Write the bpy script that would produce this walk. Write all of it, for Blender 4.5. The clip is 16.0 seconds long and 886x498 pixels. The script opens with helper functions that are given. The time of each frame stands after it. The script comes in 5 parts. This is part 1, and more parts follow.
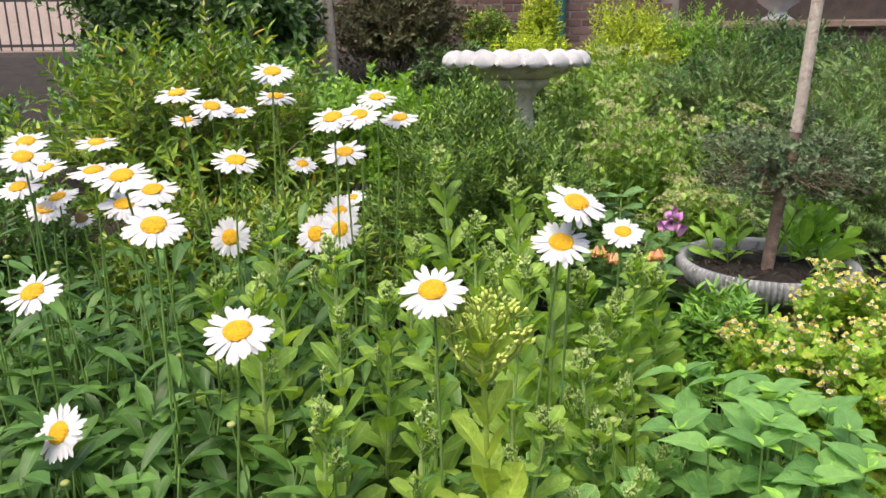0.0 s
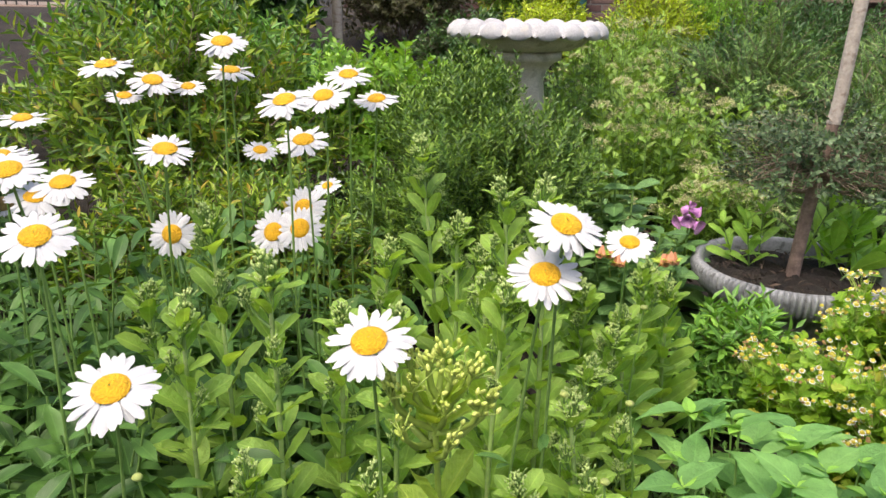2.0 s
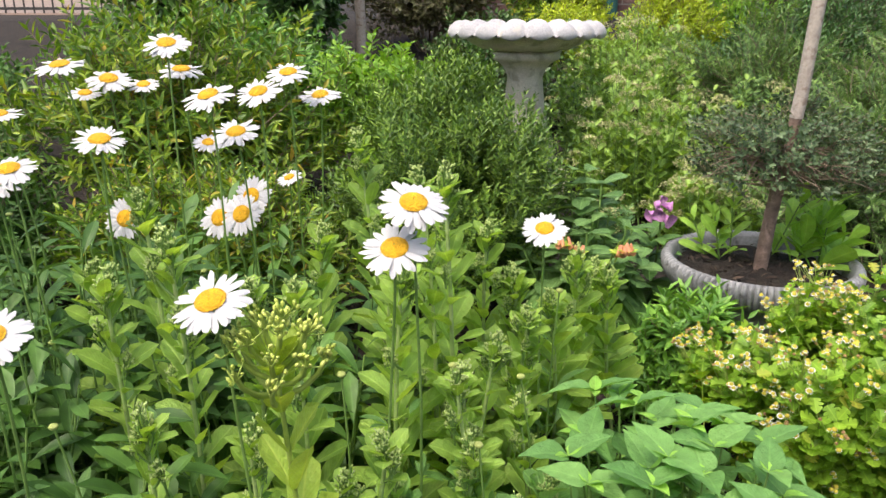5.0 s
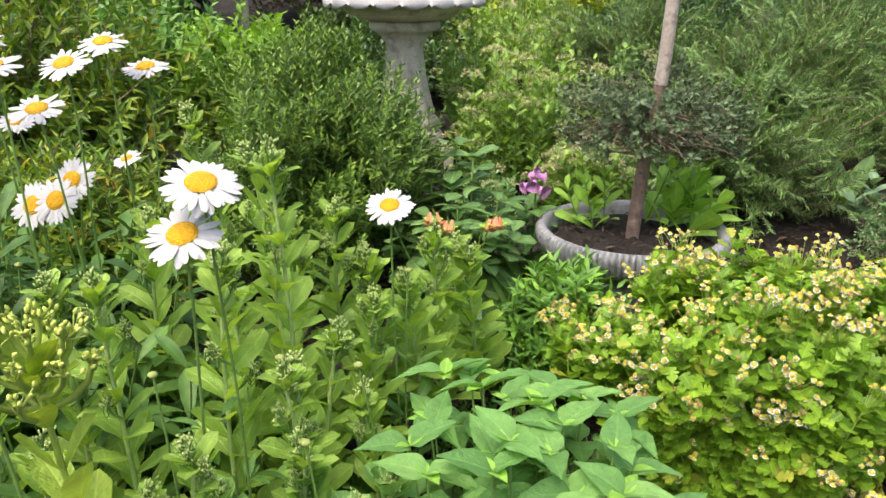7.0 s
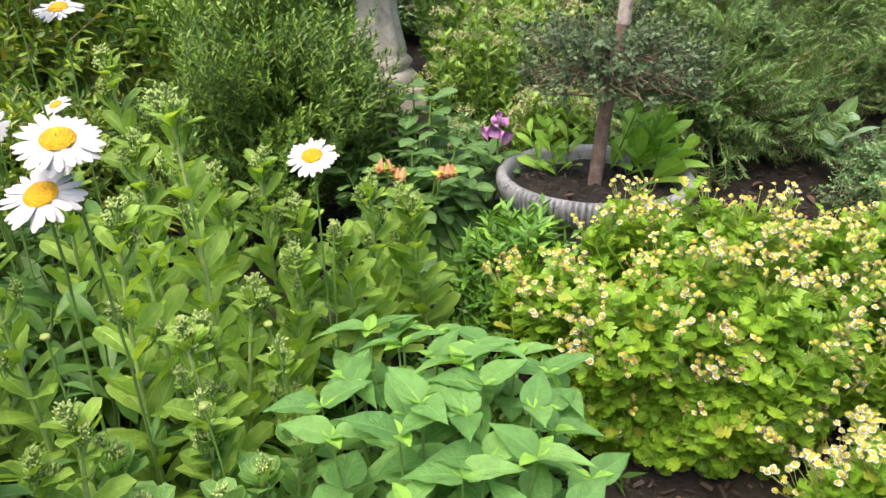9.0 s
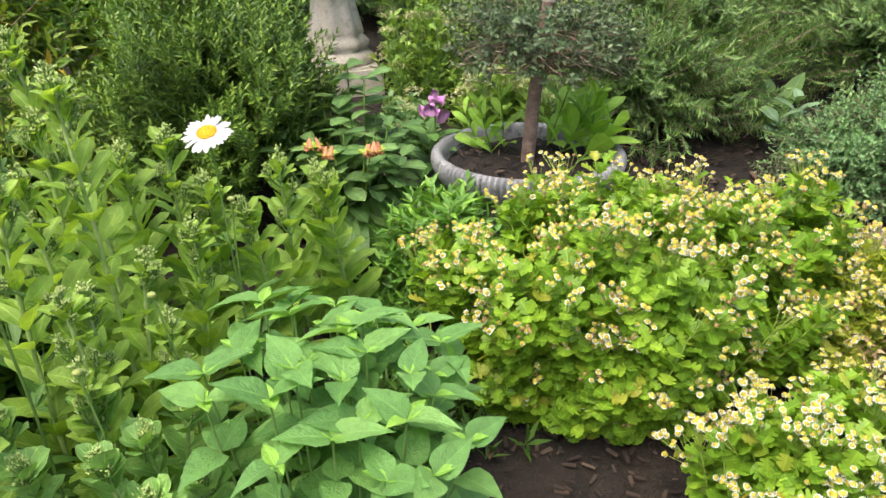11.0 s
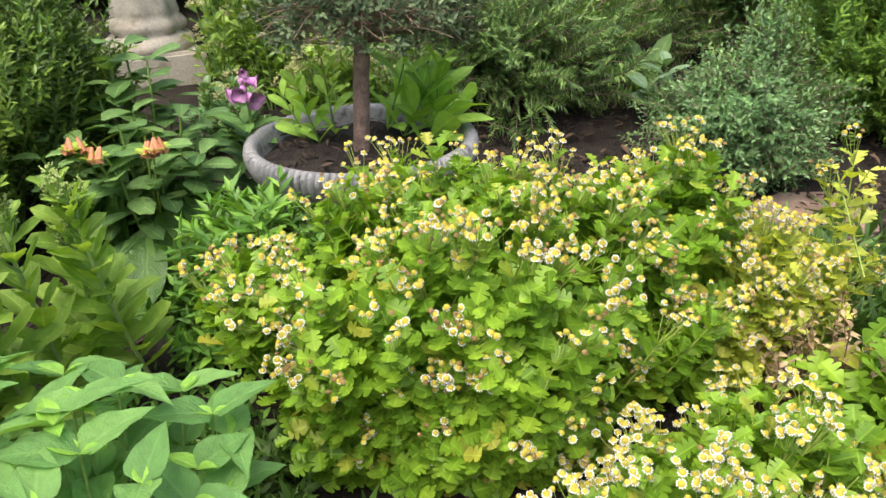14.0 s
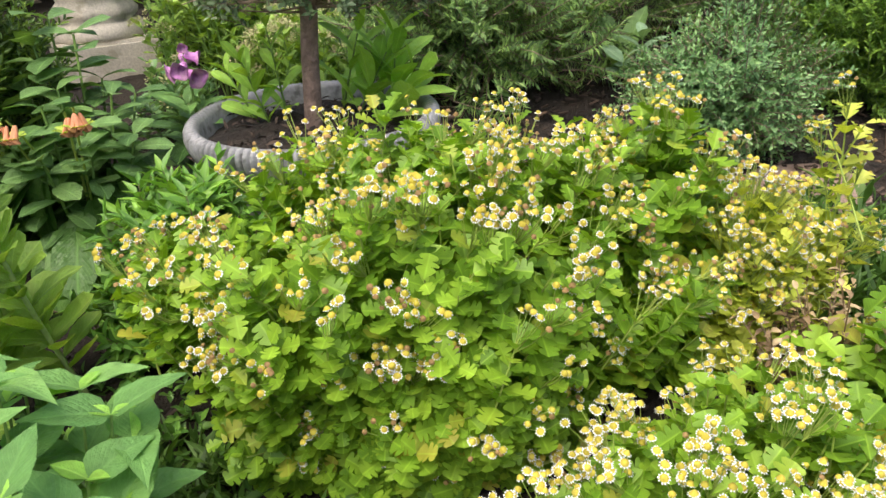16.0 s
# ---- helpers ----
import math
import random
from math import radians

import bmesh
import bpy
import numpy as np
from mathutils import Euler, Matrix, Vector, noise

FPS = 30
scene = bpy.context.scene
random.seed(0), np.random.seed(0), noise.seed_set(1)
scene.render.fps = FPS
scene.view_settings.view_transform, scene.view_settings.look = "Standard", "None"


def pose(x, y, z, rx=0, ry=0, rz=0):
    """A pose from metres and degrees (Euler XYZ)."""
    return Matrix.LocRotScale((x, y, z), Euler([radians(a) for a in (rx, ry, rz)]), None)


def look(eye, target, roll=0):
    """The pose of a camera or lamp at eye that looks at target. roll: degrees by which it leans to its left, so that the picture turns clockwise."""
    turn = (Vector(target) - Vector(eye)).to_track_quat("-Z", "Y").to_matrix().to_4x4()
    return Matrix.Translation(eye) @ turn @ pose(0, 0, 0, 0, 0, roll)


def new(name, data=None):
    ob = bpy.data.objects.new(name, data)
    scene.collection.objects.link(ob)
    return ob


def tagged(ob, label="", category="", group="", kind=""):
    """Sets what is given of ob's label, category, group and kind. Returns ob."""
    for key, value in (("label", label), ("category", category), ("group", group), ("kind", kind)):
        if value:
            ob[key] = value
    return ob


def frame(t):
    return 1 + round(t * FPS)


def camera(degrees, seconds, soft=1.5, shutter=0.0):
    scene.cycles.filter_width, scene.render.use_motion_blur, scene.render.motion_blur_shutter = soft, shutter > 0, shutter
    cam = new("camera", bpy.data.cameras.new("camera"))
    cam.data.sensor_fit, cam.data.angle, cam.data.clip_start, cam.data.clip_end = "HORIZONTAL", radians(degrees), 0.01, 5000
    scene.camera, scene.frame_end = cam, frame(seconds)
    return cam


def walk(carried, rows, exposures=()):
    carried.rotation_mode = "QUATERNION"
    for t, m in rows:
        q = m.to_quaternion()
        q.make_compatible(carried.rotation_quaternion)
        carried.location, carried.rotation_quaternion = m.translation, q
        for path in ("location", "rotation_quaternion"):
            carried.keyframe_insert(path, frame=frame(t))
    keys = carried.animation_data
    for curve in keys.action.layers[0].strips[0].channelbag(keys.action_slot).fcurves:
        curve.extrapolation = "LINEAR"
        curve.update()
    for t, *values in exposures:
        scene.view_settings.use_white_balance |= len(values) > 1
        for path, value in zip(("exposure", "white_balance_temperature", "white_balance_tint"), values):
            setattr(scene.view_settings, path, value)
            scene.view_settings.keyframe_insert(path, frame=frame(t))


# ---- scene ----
cam = camera(60.8, 16.0)
EXPOSURE, KELVIN = 0.99, 6700
METRES, EYE, TILT, LEAN, TURN = 1.75, 1.15, -6.0, 2.5, 0.0
ROWS = [
    (0.0, 0.0, 0.0, 0.0, 0.34, -9.9, -1.94),
    (0.5, 0.0162, 0.015, -0.0008, 0.73, -10.3, -2.37),
    (1.0, 0.0283, 0.0634, -0.0003, 0.84, -10.88, -2.79),
    (1.5, 0.0299, 0.1164, 0.0123, 1.05, -11.62, -3.22),
    (2.0, 0.0389, 0.1382, 0.0201, 1.79, -12.43, -3.58),
    (2.5, 0.0649, 0.1364, 0.0216, 3.2, -12.97, -3.71),
    (3.0, 0.0825, 0.1302, 0.0259, 5.01, -13.2, -3.63),
    (5.5, 0.2173, 0.0815, 0.0204, 5.98, -12.39, -3.12),
    (6.0, 0.2482, 0.0764, 0.0205, 4.0, -12.45, -2.97),
    (6.5, 0.2644, 0.1022, 0.0164, 1.49, -12.97, -2.74),
    (7.0, 0.2602, 0.1433, 0.0166, -0.67, -13.95, -2.4),
    (7.5, 0.258, 0.1666, 0.0227, -1.85, -15.13, -2.19),
    (8.0, 0.2852, 0.1761, 0.0263, -1.7, -16.38, -2.26),
    (10.5, 0.4142, 0.1679, 0.0219, 1.53, -20.07, -1.93),
    (11.0, 0.452, 0.1521, 0.0246, -0.3, -19.77, -1.68),
    (11.5, 0.4783, 0.1787, 0.0251, -2.72, -19.51, -1.33),
    (12.0, 0.4944, 0.2314, 0.0228, -5.05, -19.5, -0.86),
    (12.5, 0.5131, 0.2774, 0.0146, -6.82, -19.75, -0.44),
    (13.0, 0.5294, 0.3111, 0.0016, -7.93, -20.11, -0.25),
    (13.5, 0.5407, 0.3379, -0.0103, -8.64, -20.39, -0.13),
    (14.0, 0.5531, 0.3562, -0.0224, -9.27, -20.49, -0.04),
    (14.5, 0.5667, 0.3702, -0.0335, -9.86, -20.4, 0.26),
    (15.0, 0.5793, 0.3861, -0.0437, -10.36, -20.33, 0.64),
    (15.5, 0.5902, 0.406, -0.062, -10.66, -20.3, 1.03),
    (16.0, 0.5962, 0.4171, -0.0752, -10.68, -20.28, 1.21),
]
walk(cam, [(t, pose(0, 0, EYE, TILT, LEAN, TURN) @ pose(METRES * x, METRES * y, METRES * z, 90 + pitch, roll, yaw)) for t, x, y, z, yaw, pitch, roll in ROWS], exposures=[(t, EXPOSURE + e, KELVIN, 10) for t, e in ((0.0, -0.2), (3.0, -0.2), (6.5, -0.06), (11.5, 0.02), (16.0, -0.15))])

# ---- light ----
SUN_EL, SUN_AZ = radians(66), radians(215)
world = bpy.data.worlds.new("sky")
scene.world = world
world.use_nodes = True
wn = world.node_tree.nodes
sky = wn.new("ShaderNodeTexSky")
sky.sky_type, sky.sun_disc = "NISHITA", False
sky.sun_elevation, sky.sun_rotation = SUN_EL, SUN_AZ
sky.air_density, sky.dust_density, sky.ozone_density = 1.0, 5.0, 0.6
world.node_tree.links.new(sky.outputs[0], wn["Background"].inputs[0])
wn["Background"].inputs[1].default_value = 0.15
sun = new("sun", bpy.data.lights.new("sun", "SUN"))
sun.data.energy, sun.data.angle, sun.data.color = 1.5, radians(50), (1.0, 0.94, 0.84)
sun_from = Vector((math.sin(SUN_AZ) * math.cos(SUN_EL), math.cos(SUN_AZ) * math.cos(SUN_EL), math.sin(SUN_EL)))
sun.matrix_world = look(sun_from * 50, (0, 0, 0))


# ---- materials ----
def nodes_of(name):
    m = bpy.data.materials.new(name)
    m.use_nodes = True
    t = m.node_tree
    return m, t, t.nodes, t.links, t.nodes["Principled BSDF"]


def ramp(nt, stops):
    r = nt.nodes.new("ShaderNodeValToRGB")
    e = r.color_ramp.elements
    while len(e) < len(stops):
        e.new(0.5)
    for el, (p, c) in zip(e, stops):
        el.position, el.color = p, (*c, 1) if len(c) == 3 else c
    return r


def mixc(nt, kind, fac, a, b):
    n = nt.nodes.new("ShaderNodeMix")
    n.data_type, n.blend_type = "RGBA", kind
    for sock, v in ((n.inputs[0], fac), (n.inputs[6], a), (n.inputs[7], b)):
        if isinstance(v, bpy.types.NodeSocket):
            nt.links.new(v, sock)
        elif isinstance(v, tuple):
            sock.default_value = (*v, 1)
        else:
            sock.default_value = v
    return n.outputs[2]


def maths(nt, op, a, b=0.0):
    n = nt.nodes.new("ShaderNodeMath")
    n.operation = op
    for sock, v in ((n.inputs[0], a), (n.inputs[1], b)):
        if isinstance(v, bpy.types.NodeSocket):
            nt.links.new(v, sock)
        else:
            sock.default_value = v
    return n.outputs[0]


def noise_of(nt, scale, detail=4.0, coords="Object"):
    tc = nt.nodes.new("ShaderNodeTexCoord")
    n = nt.nodes.new("ShaderNodeTexNoise")
    n.inputs["Scale"].default_value, n.inputs["Detail"].default_value = scale, detail
    nt.links.new(tc.outputs[coords], n.inputs["Vector"])
    return n.outputs["Fac"]


def bump_of(nt, height, strength, dist=0.002):
    b = nt.nodes.new("ShaderNodeBump")
    b.inputs["Strength"].default_value, b.inputs["Distance"].default_value = strength, dist
    nt.links.new(height, b.inputs["Height"])
    nt.links.new(b.outputs[0], nt.nodes["Principled BSDF"].inputs["Normal"])


LEAF_GAIN = (1.28, 1.42, 1.15)


def leaf_mat(name, dark, mid, light, rough=0.45, glow=0.3, vein=0.25, single=False, veins=7.0, yellow=None, edge=0.0):
    """Leaf: colour varies leaf by leaf, with a pale midrib, side veins and some light let through."""
    m, t, n, l, bs = nodes_of(name)
    dark, mid, light = [tuple(c * g for c, g in zip(col, LEAF_GAIN)) for col in (dark, mid, light)]
    if single:
        rnd = n.new("ShaderNodeObjectInfo").outputs["Random"]
    else:
        rnd = n.new("ShaderNodeNewGeometry").outputs["Random Per Island"]
    stops = [(0.0, dark), (0.5, mid), (1.0, light)]
    if yellow:
        stops = [(0.0, dark), (0.45, mid), (0.95, light), (0.99, yellow)]
    cr = ramp(t, stops)
    l.new(rnd, cr.inputs[0])
    uv = n.new("ShaderNodeUVMap")
    uv.uv_map = "leaf"
    sep = n.new("ShaderNodeSeparateXYZ")
    l.new(uv.outputs[0], sep.inputs[0])
    side = maths(t, "ABSOLUTE", maths(t, "SUBTRACT", sep.outputs[0], 0.5))
    rib = maths(t, "SUBTRACT", 1.0, maths(t, "MINIMUM", maths(t, "MULTIPLY", side, 16.0), 1.0))
    wave = maths(t, "SINE", maths(t, "MULTIPLY", maths(t, "SUBTRACT", sep.outputs[1], maths(t, "MULTIPLY", side, 0.7)), veins * 6.28))
    sharp = maths(t, "MULTIPLY", maths(t, "POWER", maths(t, "ABSOLUTE", wave), 14.0), 0.3)
    line = maths(t, "MAXIMUM", rib, sharp)
    if edge:
        rim = maths(t, "MULTIPLY", maths(t, "MAXIMUM", maths(t, "SUBTRACT", side, 0.43), 0.0), 14.0 * edge)
        line = maths(t, "MAXIMUM", line, rim)
    pale = tuple(min(1, c * 1.7 + 0.03) for c in light)
    col = mixc(t, "MIX", maths(t, "MULTIPLY", line, vein), cr.outputs[0], pale)
    spots = ramp(t, [(0.3, (0.72, 0.72, 0.66)), (0.7, (1.12, 1.12, 1.05))])
    l.new(noise_of(t, 2.6 if single else 34.0, 5.0), spots.inputs[0])
    col = mixc(t, "MULTIPLY", 1.0, col, spots.outputs[0])
    l.new(col, bs.inputs["Base Color"])
    bs.inputs["Roughness"].default_value = rough
    bs.inputs["Specular IOR Level"].default_value = 0.4
    bump_of(t, maths(t, "ADD", maths(t, "MULTIPLY", line, -0.25), noise_of(t, 9.0 if single else 120.0, 3.0)), 0.35, 0.03 if single else 0.002)
    tr = n.new("ShaderNodeBsdfTranslucent")
    warm = mixc(t, "MULTIPLY", 1.0, col, (1.25, 1.2, 0.45))
    l.new(warm, tr.inputs[0])
    mx = n.new("ShaderNodeMixShader")
    mx.inputs[0].default_value = glow
    l.new(bs.outputs[0], mx.inputs[1])
    l.new(tr.outputs[0], mx.inputs[2])
    l.new(mx.outputs[0], n["Material Output"].inputs[0])
    return m


def rough_mat(name, c1, c2, scale, rough=0.85, bump=0.5, fine=90.0, metal=0.0, dist=0.004, blotch=None):
    m, t, n, l, bs = nodes_of(name)
    cr = ramp(t, [(0.3, c1), (0.7, c2)])
    l.new(noise_of(t, scale, 6.0), cr.inputs[0])
    grain = ramp(t, [(0.25, (0.75, 0.75, 0.75)), (0.75, (1.15, 1.15, 1.15))])
    f = noise_of(t, fine, 5.0)
    l.new(f, grain.inputs[0])
    col = mixc(t, "MULTIPLY", 1.0, cr.outputs[0], grain.outputs[0])
    if blotch:
        k = ramp(t, [(0.55, (0, 0, 0)), (0.68, (1, 1, 1))])
        l.new(noise_of(t, scale * 2.7, 8.0), k.inputs[0])
        col = mixc(t, "MIX", k.outputs[0], col, blotch)
    l.new(col, bs.inputs["Base Color"])
    bs.inputs["Roughness"].default_value, bs.inputs["Metallic"].default_value = rough, metal
    bump_of(t, f, bump, dist)
    return m


def island_mat(name, stops, rough=0.8, single=False, fine=60.0):
    m, t, n, l, bs = nodes_of(name)
    rnd = n.new("ShaderNodeObjectInfo").outputs["Random"] if single else n.new("ShaderNodeNewGeometry").outputs["Random Per Island"]
    cr = ramp(t, stops)
    l.new(rnd, cr.inputs[0])
    f = noise_of(t, fine, 5.0)
    grain = ramp(t, [(0.25, (0.7, 0.7, 0.7)), (0.75, (1.2, 1.2, 1.2))])
    l.new(f, grain.inputs[0])
    l.new(mixc(t, "MULTIPLY", 1.0, cr.outputs[0], grain.outputs[0]), bs.inputs["Base Color"])
    bs.inputs["Roughness"].default_value = rough
    bump_of(t, f, 0.4, 0.003)
    return m


M_DAISY_LEAF = leaf_mat("daisy leaf", (0.035, 0.08, 0.02), (0.065, 0.135, 0.035), (0.11, 0.2, 0.055), 0.42, 0.25)
M_STEM = rough_mat("green stem", (0.13, 0.24, 0.05), (0.22, 0.35, 0.09), 20, 0.5, 0.2)
M_STEM_PALE = rough_mat("pale fleshy stem", (0.3, 0.42, 0.14), (0.42, 0.52, 0.2), 20, 0.5, 0.2)
M_STEM_LIME = rough_mat("lime stem", (0.26, 0.36, 0.06), (0.38, 0.48, 0.1), 20, 0.5, 0.2)
M_PETAL_SMALL = island_mat("small white petal", [(0, (0.64, 0.65, 0.64)), (1, (0.76, 0.77, 0.76))], 0.6, fine=300)
M_PETAL = island_mat("daisy petal", [(0, (0.52, 0.52, 0.545)), (1, (0.64, 0.64, 0.65))], 0.6, fine=300)
M_DISC = rough_mat("daisy disc", (0.7, 0.36, 0.005), (0.8, 0.44, 0.008), 2.5, 0.7, 0.5, 14, dist=0.03)
M_BUD = rough_mat("green bud", (0.3, 0.38, 0.09), (0.46, 0.5, 0.16), 90, 0.55, 0.4, 400)
M_SEDUM = leaf_mat("stonecrop leaf", (0.19, 0.29, 0.07), (0.27, 0.39, 0.095), (0.36, 0.48, 0.13), 0.4, 0.42, 0.34, True, 5, edge=0.6)
M_ROSETTE = leaf_mat("rosette leaf", (0.15, 0.27, 0.1), (0.21, 0.35, 0.13), (0.28, 0.43, 0.16), 0.4, 0.3, 0.34, True, 5, edge=1.0)
M_SEDUM_LIME = leaf_mat("lime stonecrop leaf", (0.28, 0.36, 0.06), (0.37, 0.46, 0.085), (0.46, 0.54, 0.12), 0.42, 0.3, 0.3, True, 5)
M_BUDS = island_mat("stonecrop buds", [(0, (0.4, 0.52, 0.15)), (1, (0.56, 0.66, 0.26))], 0.55, fine=300)
M_BUDS_LIME = island_mat("lime stonecrop buds", [(0, (0.46, 0.55, 0.09)), (1, (0.62, 0.68, 0.17))], 0.55, fine=300)
M_SAGE = leaf_mat("broad soft leaf", (0.11, 0.225, 0.082), (0.155, 0.29, 0.105), (0.205, 0.35, 0.13), 0.6, 0.35, 0.13, True, 6)
M_SAGE_TIP = leaf_mat("young leaf", (0.2, 0.37, 0.08), (0.24, 0.42, 0.09), (0.28, 0.46, 0.1), 0.5, 0.35, 0.3, True, 6)
M_FEVER = leaf_mat("feverfew leaf", (0.1, 0.19, 0.02), (0.17, 0.285, 0.03), (0.255, 0.37, 0.045), 0.45, 0.34, 0.3, yellow=(0.4, 0.4, 0.06))
M_FEVER_Y = leaf_mat("yellowed feverfew leaf", (0.34, 0.38, 0.06), (0.48, 0.5, 0.1), (0.6, 0.58, 0.17), 0.5, 0.35, 0.2)
M_DRY = island_mat("dry leaf", [(0, (0.16, 0.1, 0.05)), (0.6, (0.34, 0.25, 0.13)), (1, (0.5, 0.4, 0.24))], 0.8)
M_SPENT = rough_mat("spent flower", (0.22, 0.135, 0.05), (0.36, 0.24, 0.09), 2, 0.85, 0.4, 9, dist=0.05)
M_FDISC = rough_mat("feverfew disc", (0.46, 0.38, 0.035), (0.58, 0.5, 0.07), 2, 0.75, 0.4, 9, dist=0.05)
M_BOX = leaf_mat("boxwood leaf", (0.036, 0.075, 0.018), (0.08, 0.145, 0.03), (0.25, 0.34, 0.075), 0.3, 0.2, 0.1)
M_NANDINA = leaf_mat("nandina leaf", (0.045, 0.1, 0.022), (0.11, 0.19, 0.03), (0.3, 0.36, 0.055), 0.35, 0.3, 0.15, yellow=(0.5, 0.36, 0.06))
M_NAND_DK = leaf_mat("dark nandina leaf", (0.055, 0.125, 0.035), (0.095, 0.2, 0.05), (0.18, 0.32, 0.07), 0.34, 0.25, 0.2)
M_BRIGHT = leaf_mat("bright shrub leaf", (0.1, 0.2, 0.03), (0.18, 0.31, 0.05), (0.27, 0.4, 0.07), 0.45, 0.35, 0.2)
M_GLOSSY = leaf_mat("glossy evergreen leaf", (0.025, 0.055, 0.02), (0.05, 0.1, 0.03), (0.1, 0.17, 0.05), 0.28, 0.15, 0.1)
M_PURPLE = leaf_mat("dusky leaf", (0.04, 0.035, 0.02), (0.07, 0.06, 0.035), (0.1, 0.1, 0.05), 0.45, 0.2, 0.1)
M_DEEP = leaf_mat("deep green leaf", (0.026, 0.062, 0.026), (0.05, 0.105, 0.04), (0.1, 0.18, 0.065), 0.4, 0.2, 0.1)
M_PALE = leaf_mat("pale herb leaf", (0.12, 0.2, 0.05), (0.2, 0.3, 0.075), (0.3, 0.4, 0.12), 0.55, 0.3, 0.1)
M_UMBEL = island_mat("umbel", [(0, (0.4, 0.42, 0.17)), (0.7, (0.55, 0.55, 0.28)), (1, (0.56, 0.46, 0.28))], 0.8)
M_YEW = leaf_mat("feathery needle", (0.055, 0.1, 0.042), (0.115, 0.19, 0.075), (0.26, 0.37, 0.14), 0.4, 0.25, 0.0)
M_TOPIARY = leaf_mat("small grey leaf", (0.03, 0.052, 0.03), (0.065, 0.1, 0.06), (0.18, 0.23, 0.15), 0.35, 0.2, 0.1)
M_BUX = leaf_mat("blue green leaf", (0.06, 0.12, 0.06), (0.12, 0.22, 0.105), (0.26, 0.38, 0.21), 0.4, 0.25, 0.15)
M_FOX = leaf_mat("foxglove leaf", (0.045, 0.1, 0.03), (0.075, 0.15, 0.045), (0.12, 0.22, 0.065), 0.4, 0.2, 0.4, True, 9)
M_FOX_L = leaf_mat("penstemon leaf", (0.085, 0.16, 0.065), (0.125, 0.215, 0.085), (0.18, 0.28, 0.115), 0.42, 0.25, 0.35, True, 7)
M_SILVER = leaf_mat("silvery leaf", (0.12, 0.19, 0.14), (0.16, 0.24, 0.18), (0.21, 0.29, 0.22), 0.5, 0.25, 0.25, True, 6)
M_LANCE = leaf_mat("lance leaf", (0.2, 0.34, 0.06), (0.28, 0.45, 0.08), (0.36, 0.52, 0.11), 0.4, 0.3, 0.3, True, 7)
M_PURPLE_FL = island_mat("purple bell", [(0, (0.55, 0.17, 0.56)), (1, (0.74, 0.36, 0.72))], 0.55, fine=120)
M_CREAM = rough_mat("spotted throat", (0.75, 0.5, 0.68), (0.4, 0.08, 0.35), 160, 0.6, 0.2, 300)
M_SALMON = island_mat("salmon bell", [(0, (0.62, 0.2, 0.1)), (1, (0.75, 0.36, 0.2))], 0.6, fine=200)
M_CONCRETE = rough_mat("aged concrete", (0.46, 0.42, 0.34), (0.66, 0.61, 0.53), 7, 0.9, 0.6, 160, blotch=(0.34, 0.31, 0.24))
M_CONC_RIM = rough_mat("pale concrete", (0.38, 0.37, 0.385), (0.5, 0.49, 0.505), 9, 0.9, 0.5, 160, blotch=(0.5, 0.46, 0.42))
M_LEAD = rough_mat("grey fluted metal", (0.2, 0.205, 0.215), (0.32, 0.325, 0.34), 14, 0.5, 0.3, 120, 0.0, blotch=(0.1, 0.1, 0.1))
M_BARK = rough_mat("brown bark", (0.14, 0.095, 0.075), (0.31, 0.215, 0.17), 30, 0.9, 1.0, 140, dist=0.006)
M_BARK_PALE = rough_mat("pale bark", (0.38, 0.32, 0.275), (0.52, 0.46, 0.4), 18, 0.85, 0.8, 120, dist=0.004, blotch=(0.25, 0.19, 0.15))
M_TWIG = rough_mat("grey brown twig", (0.16, 0.11, 0.08), (0.32, 0.24, 0.18), 40, 0.85, 0.5)
M_SOIL = rough_mat("dark mulch soil", (0.012, 0.009, 0.007), (0.036, 0.026, 0.019), 12, 0.95, 1.0, 130, dist=0.012)
M_CHIP = island_mat("mulch chip", [(0, (0.025, 0.017, 0.012)), (0.75, (0.055, 0.036, 0.026)), (1, (0.13, 0.09, 0.065))], 0.9)
M_FALLEN = island_mat("fallen leaf", [(0, (0.07, 0.04, 0.025)), (1, (0.18, 0.11, 0.07))], 0.75)
M_SLAB = rough_mat("sandstone slab", (0.2, 0.13, 0.1), (0.32, 0.23, 0.18), 8, 0.85, 0.6, 110, blotch=(0.22, 0.16, 0.12))
M_BRICK = island_mat("brick", [(0, (0.1, 0.05, 0.045)), (0.6, (0.15, 0.085, 0.075)), (1, (0.2, 0.13, 0.11))], 0.9, True, 40)
M_MORTAR = rough_mat("mortar", (0.16, 0.135, 0.12), (0.24, 0.21, 0.19), 10, 0.95, 0.5)
M_QUOIN = rough_mat("orange sandstone", (0.48, 0.3, 0.15), (0.6, 0.42, 0.24), 6, 0.9, 0.5)
M_HOUSE = rough_mat("pale pink render", (0.5, 0.4, 0.36), (0.62, 0.52, 0.47), 3, 0.9, 0.4)
M_IRON = rough_mat("dark iron", (0.03, 0.03, 0.03), (0.06, 0.055, 0.05), 20, 0.5, 0.3)
# Very dark base colour: the shade on the far house wall is painted in.
M_SHADED_WALL = rough_mat("house wall with painted shade", (0.05, 0.035, 0.03), (0.09, 0.065, 0.055), 6, 0.9, 0.5)
M_TEAL = rough_mat("teal paint", (0.015, 0.07, 0.06), (0.025, 0.11, 0.095), 8, 0.5, 0.2)
M_HEDGE = leaf_mat("light box leaf", (0.08, 0.15, 0.035), (0.15, 0.25, 0.055), (0.28, 0.4, 0.09), 0.38, 0.25, 0.1)
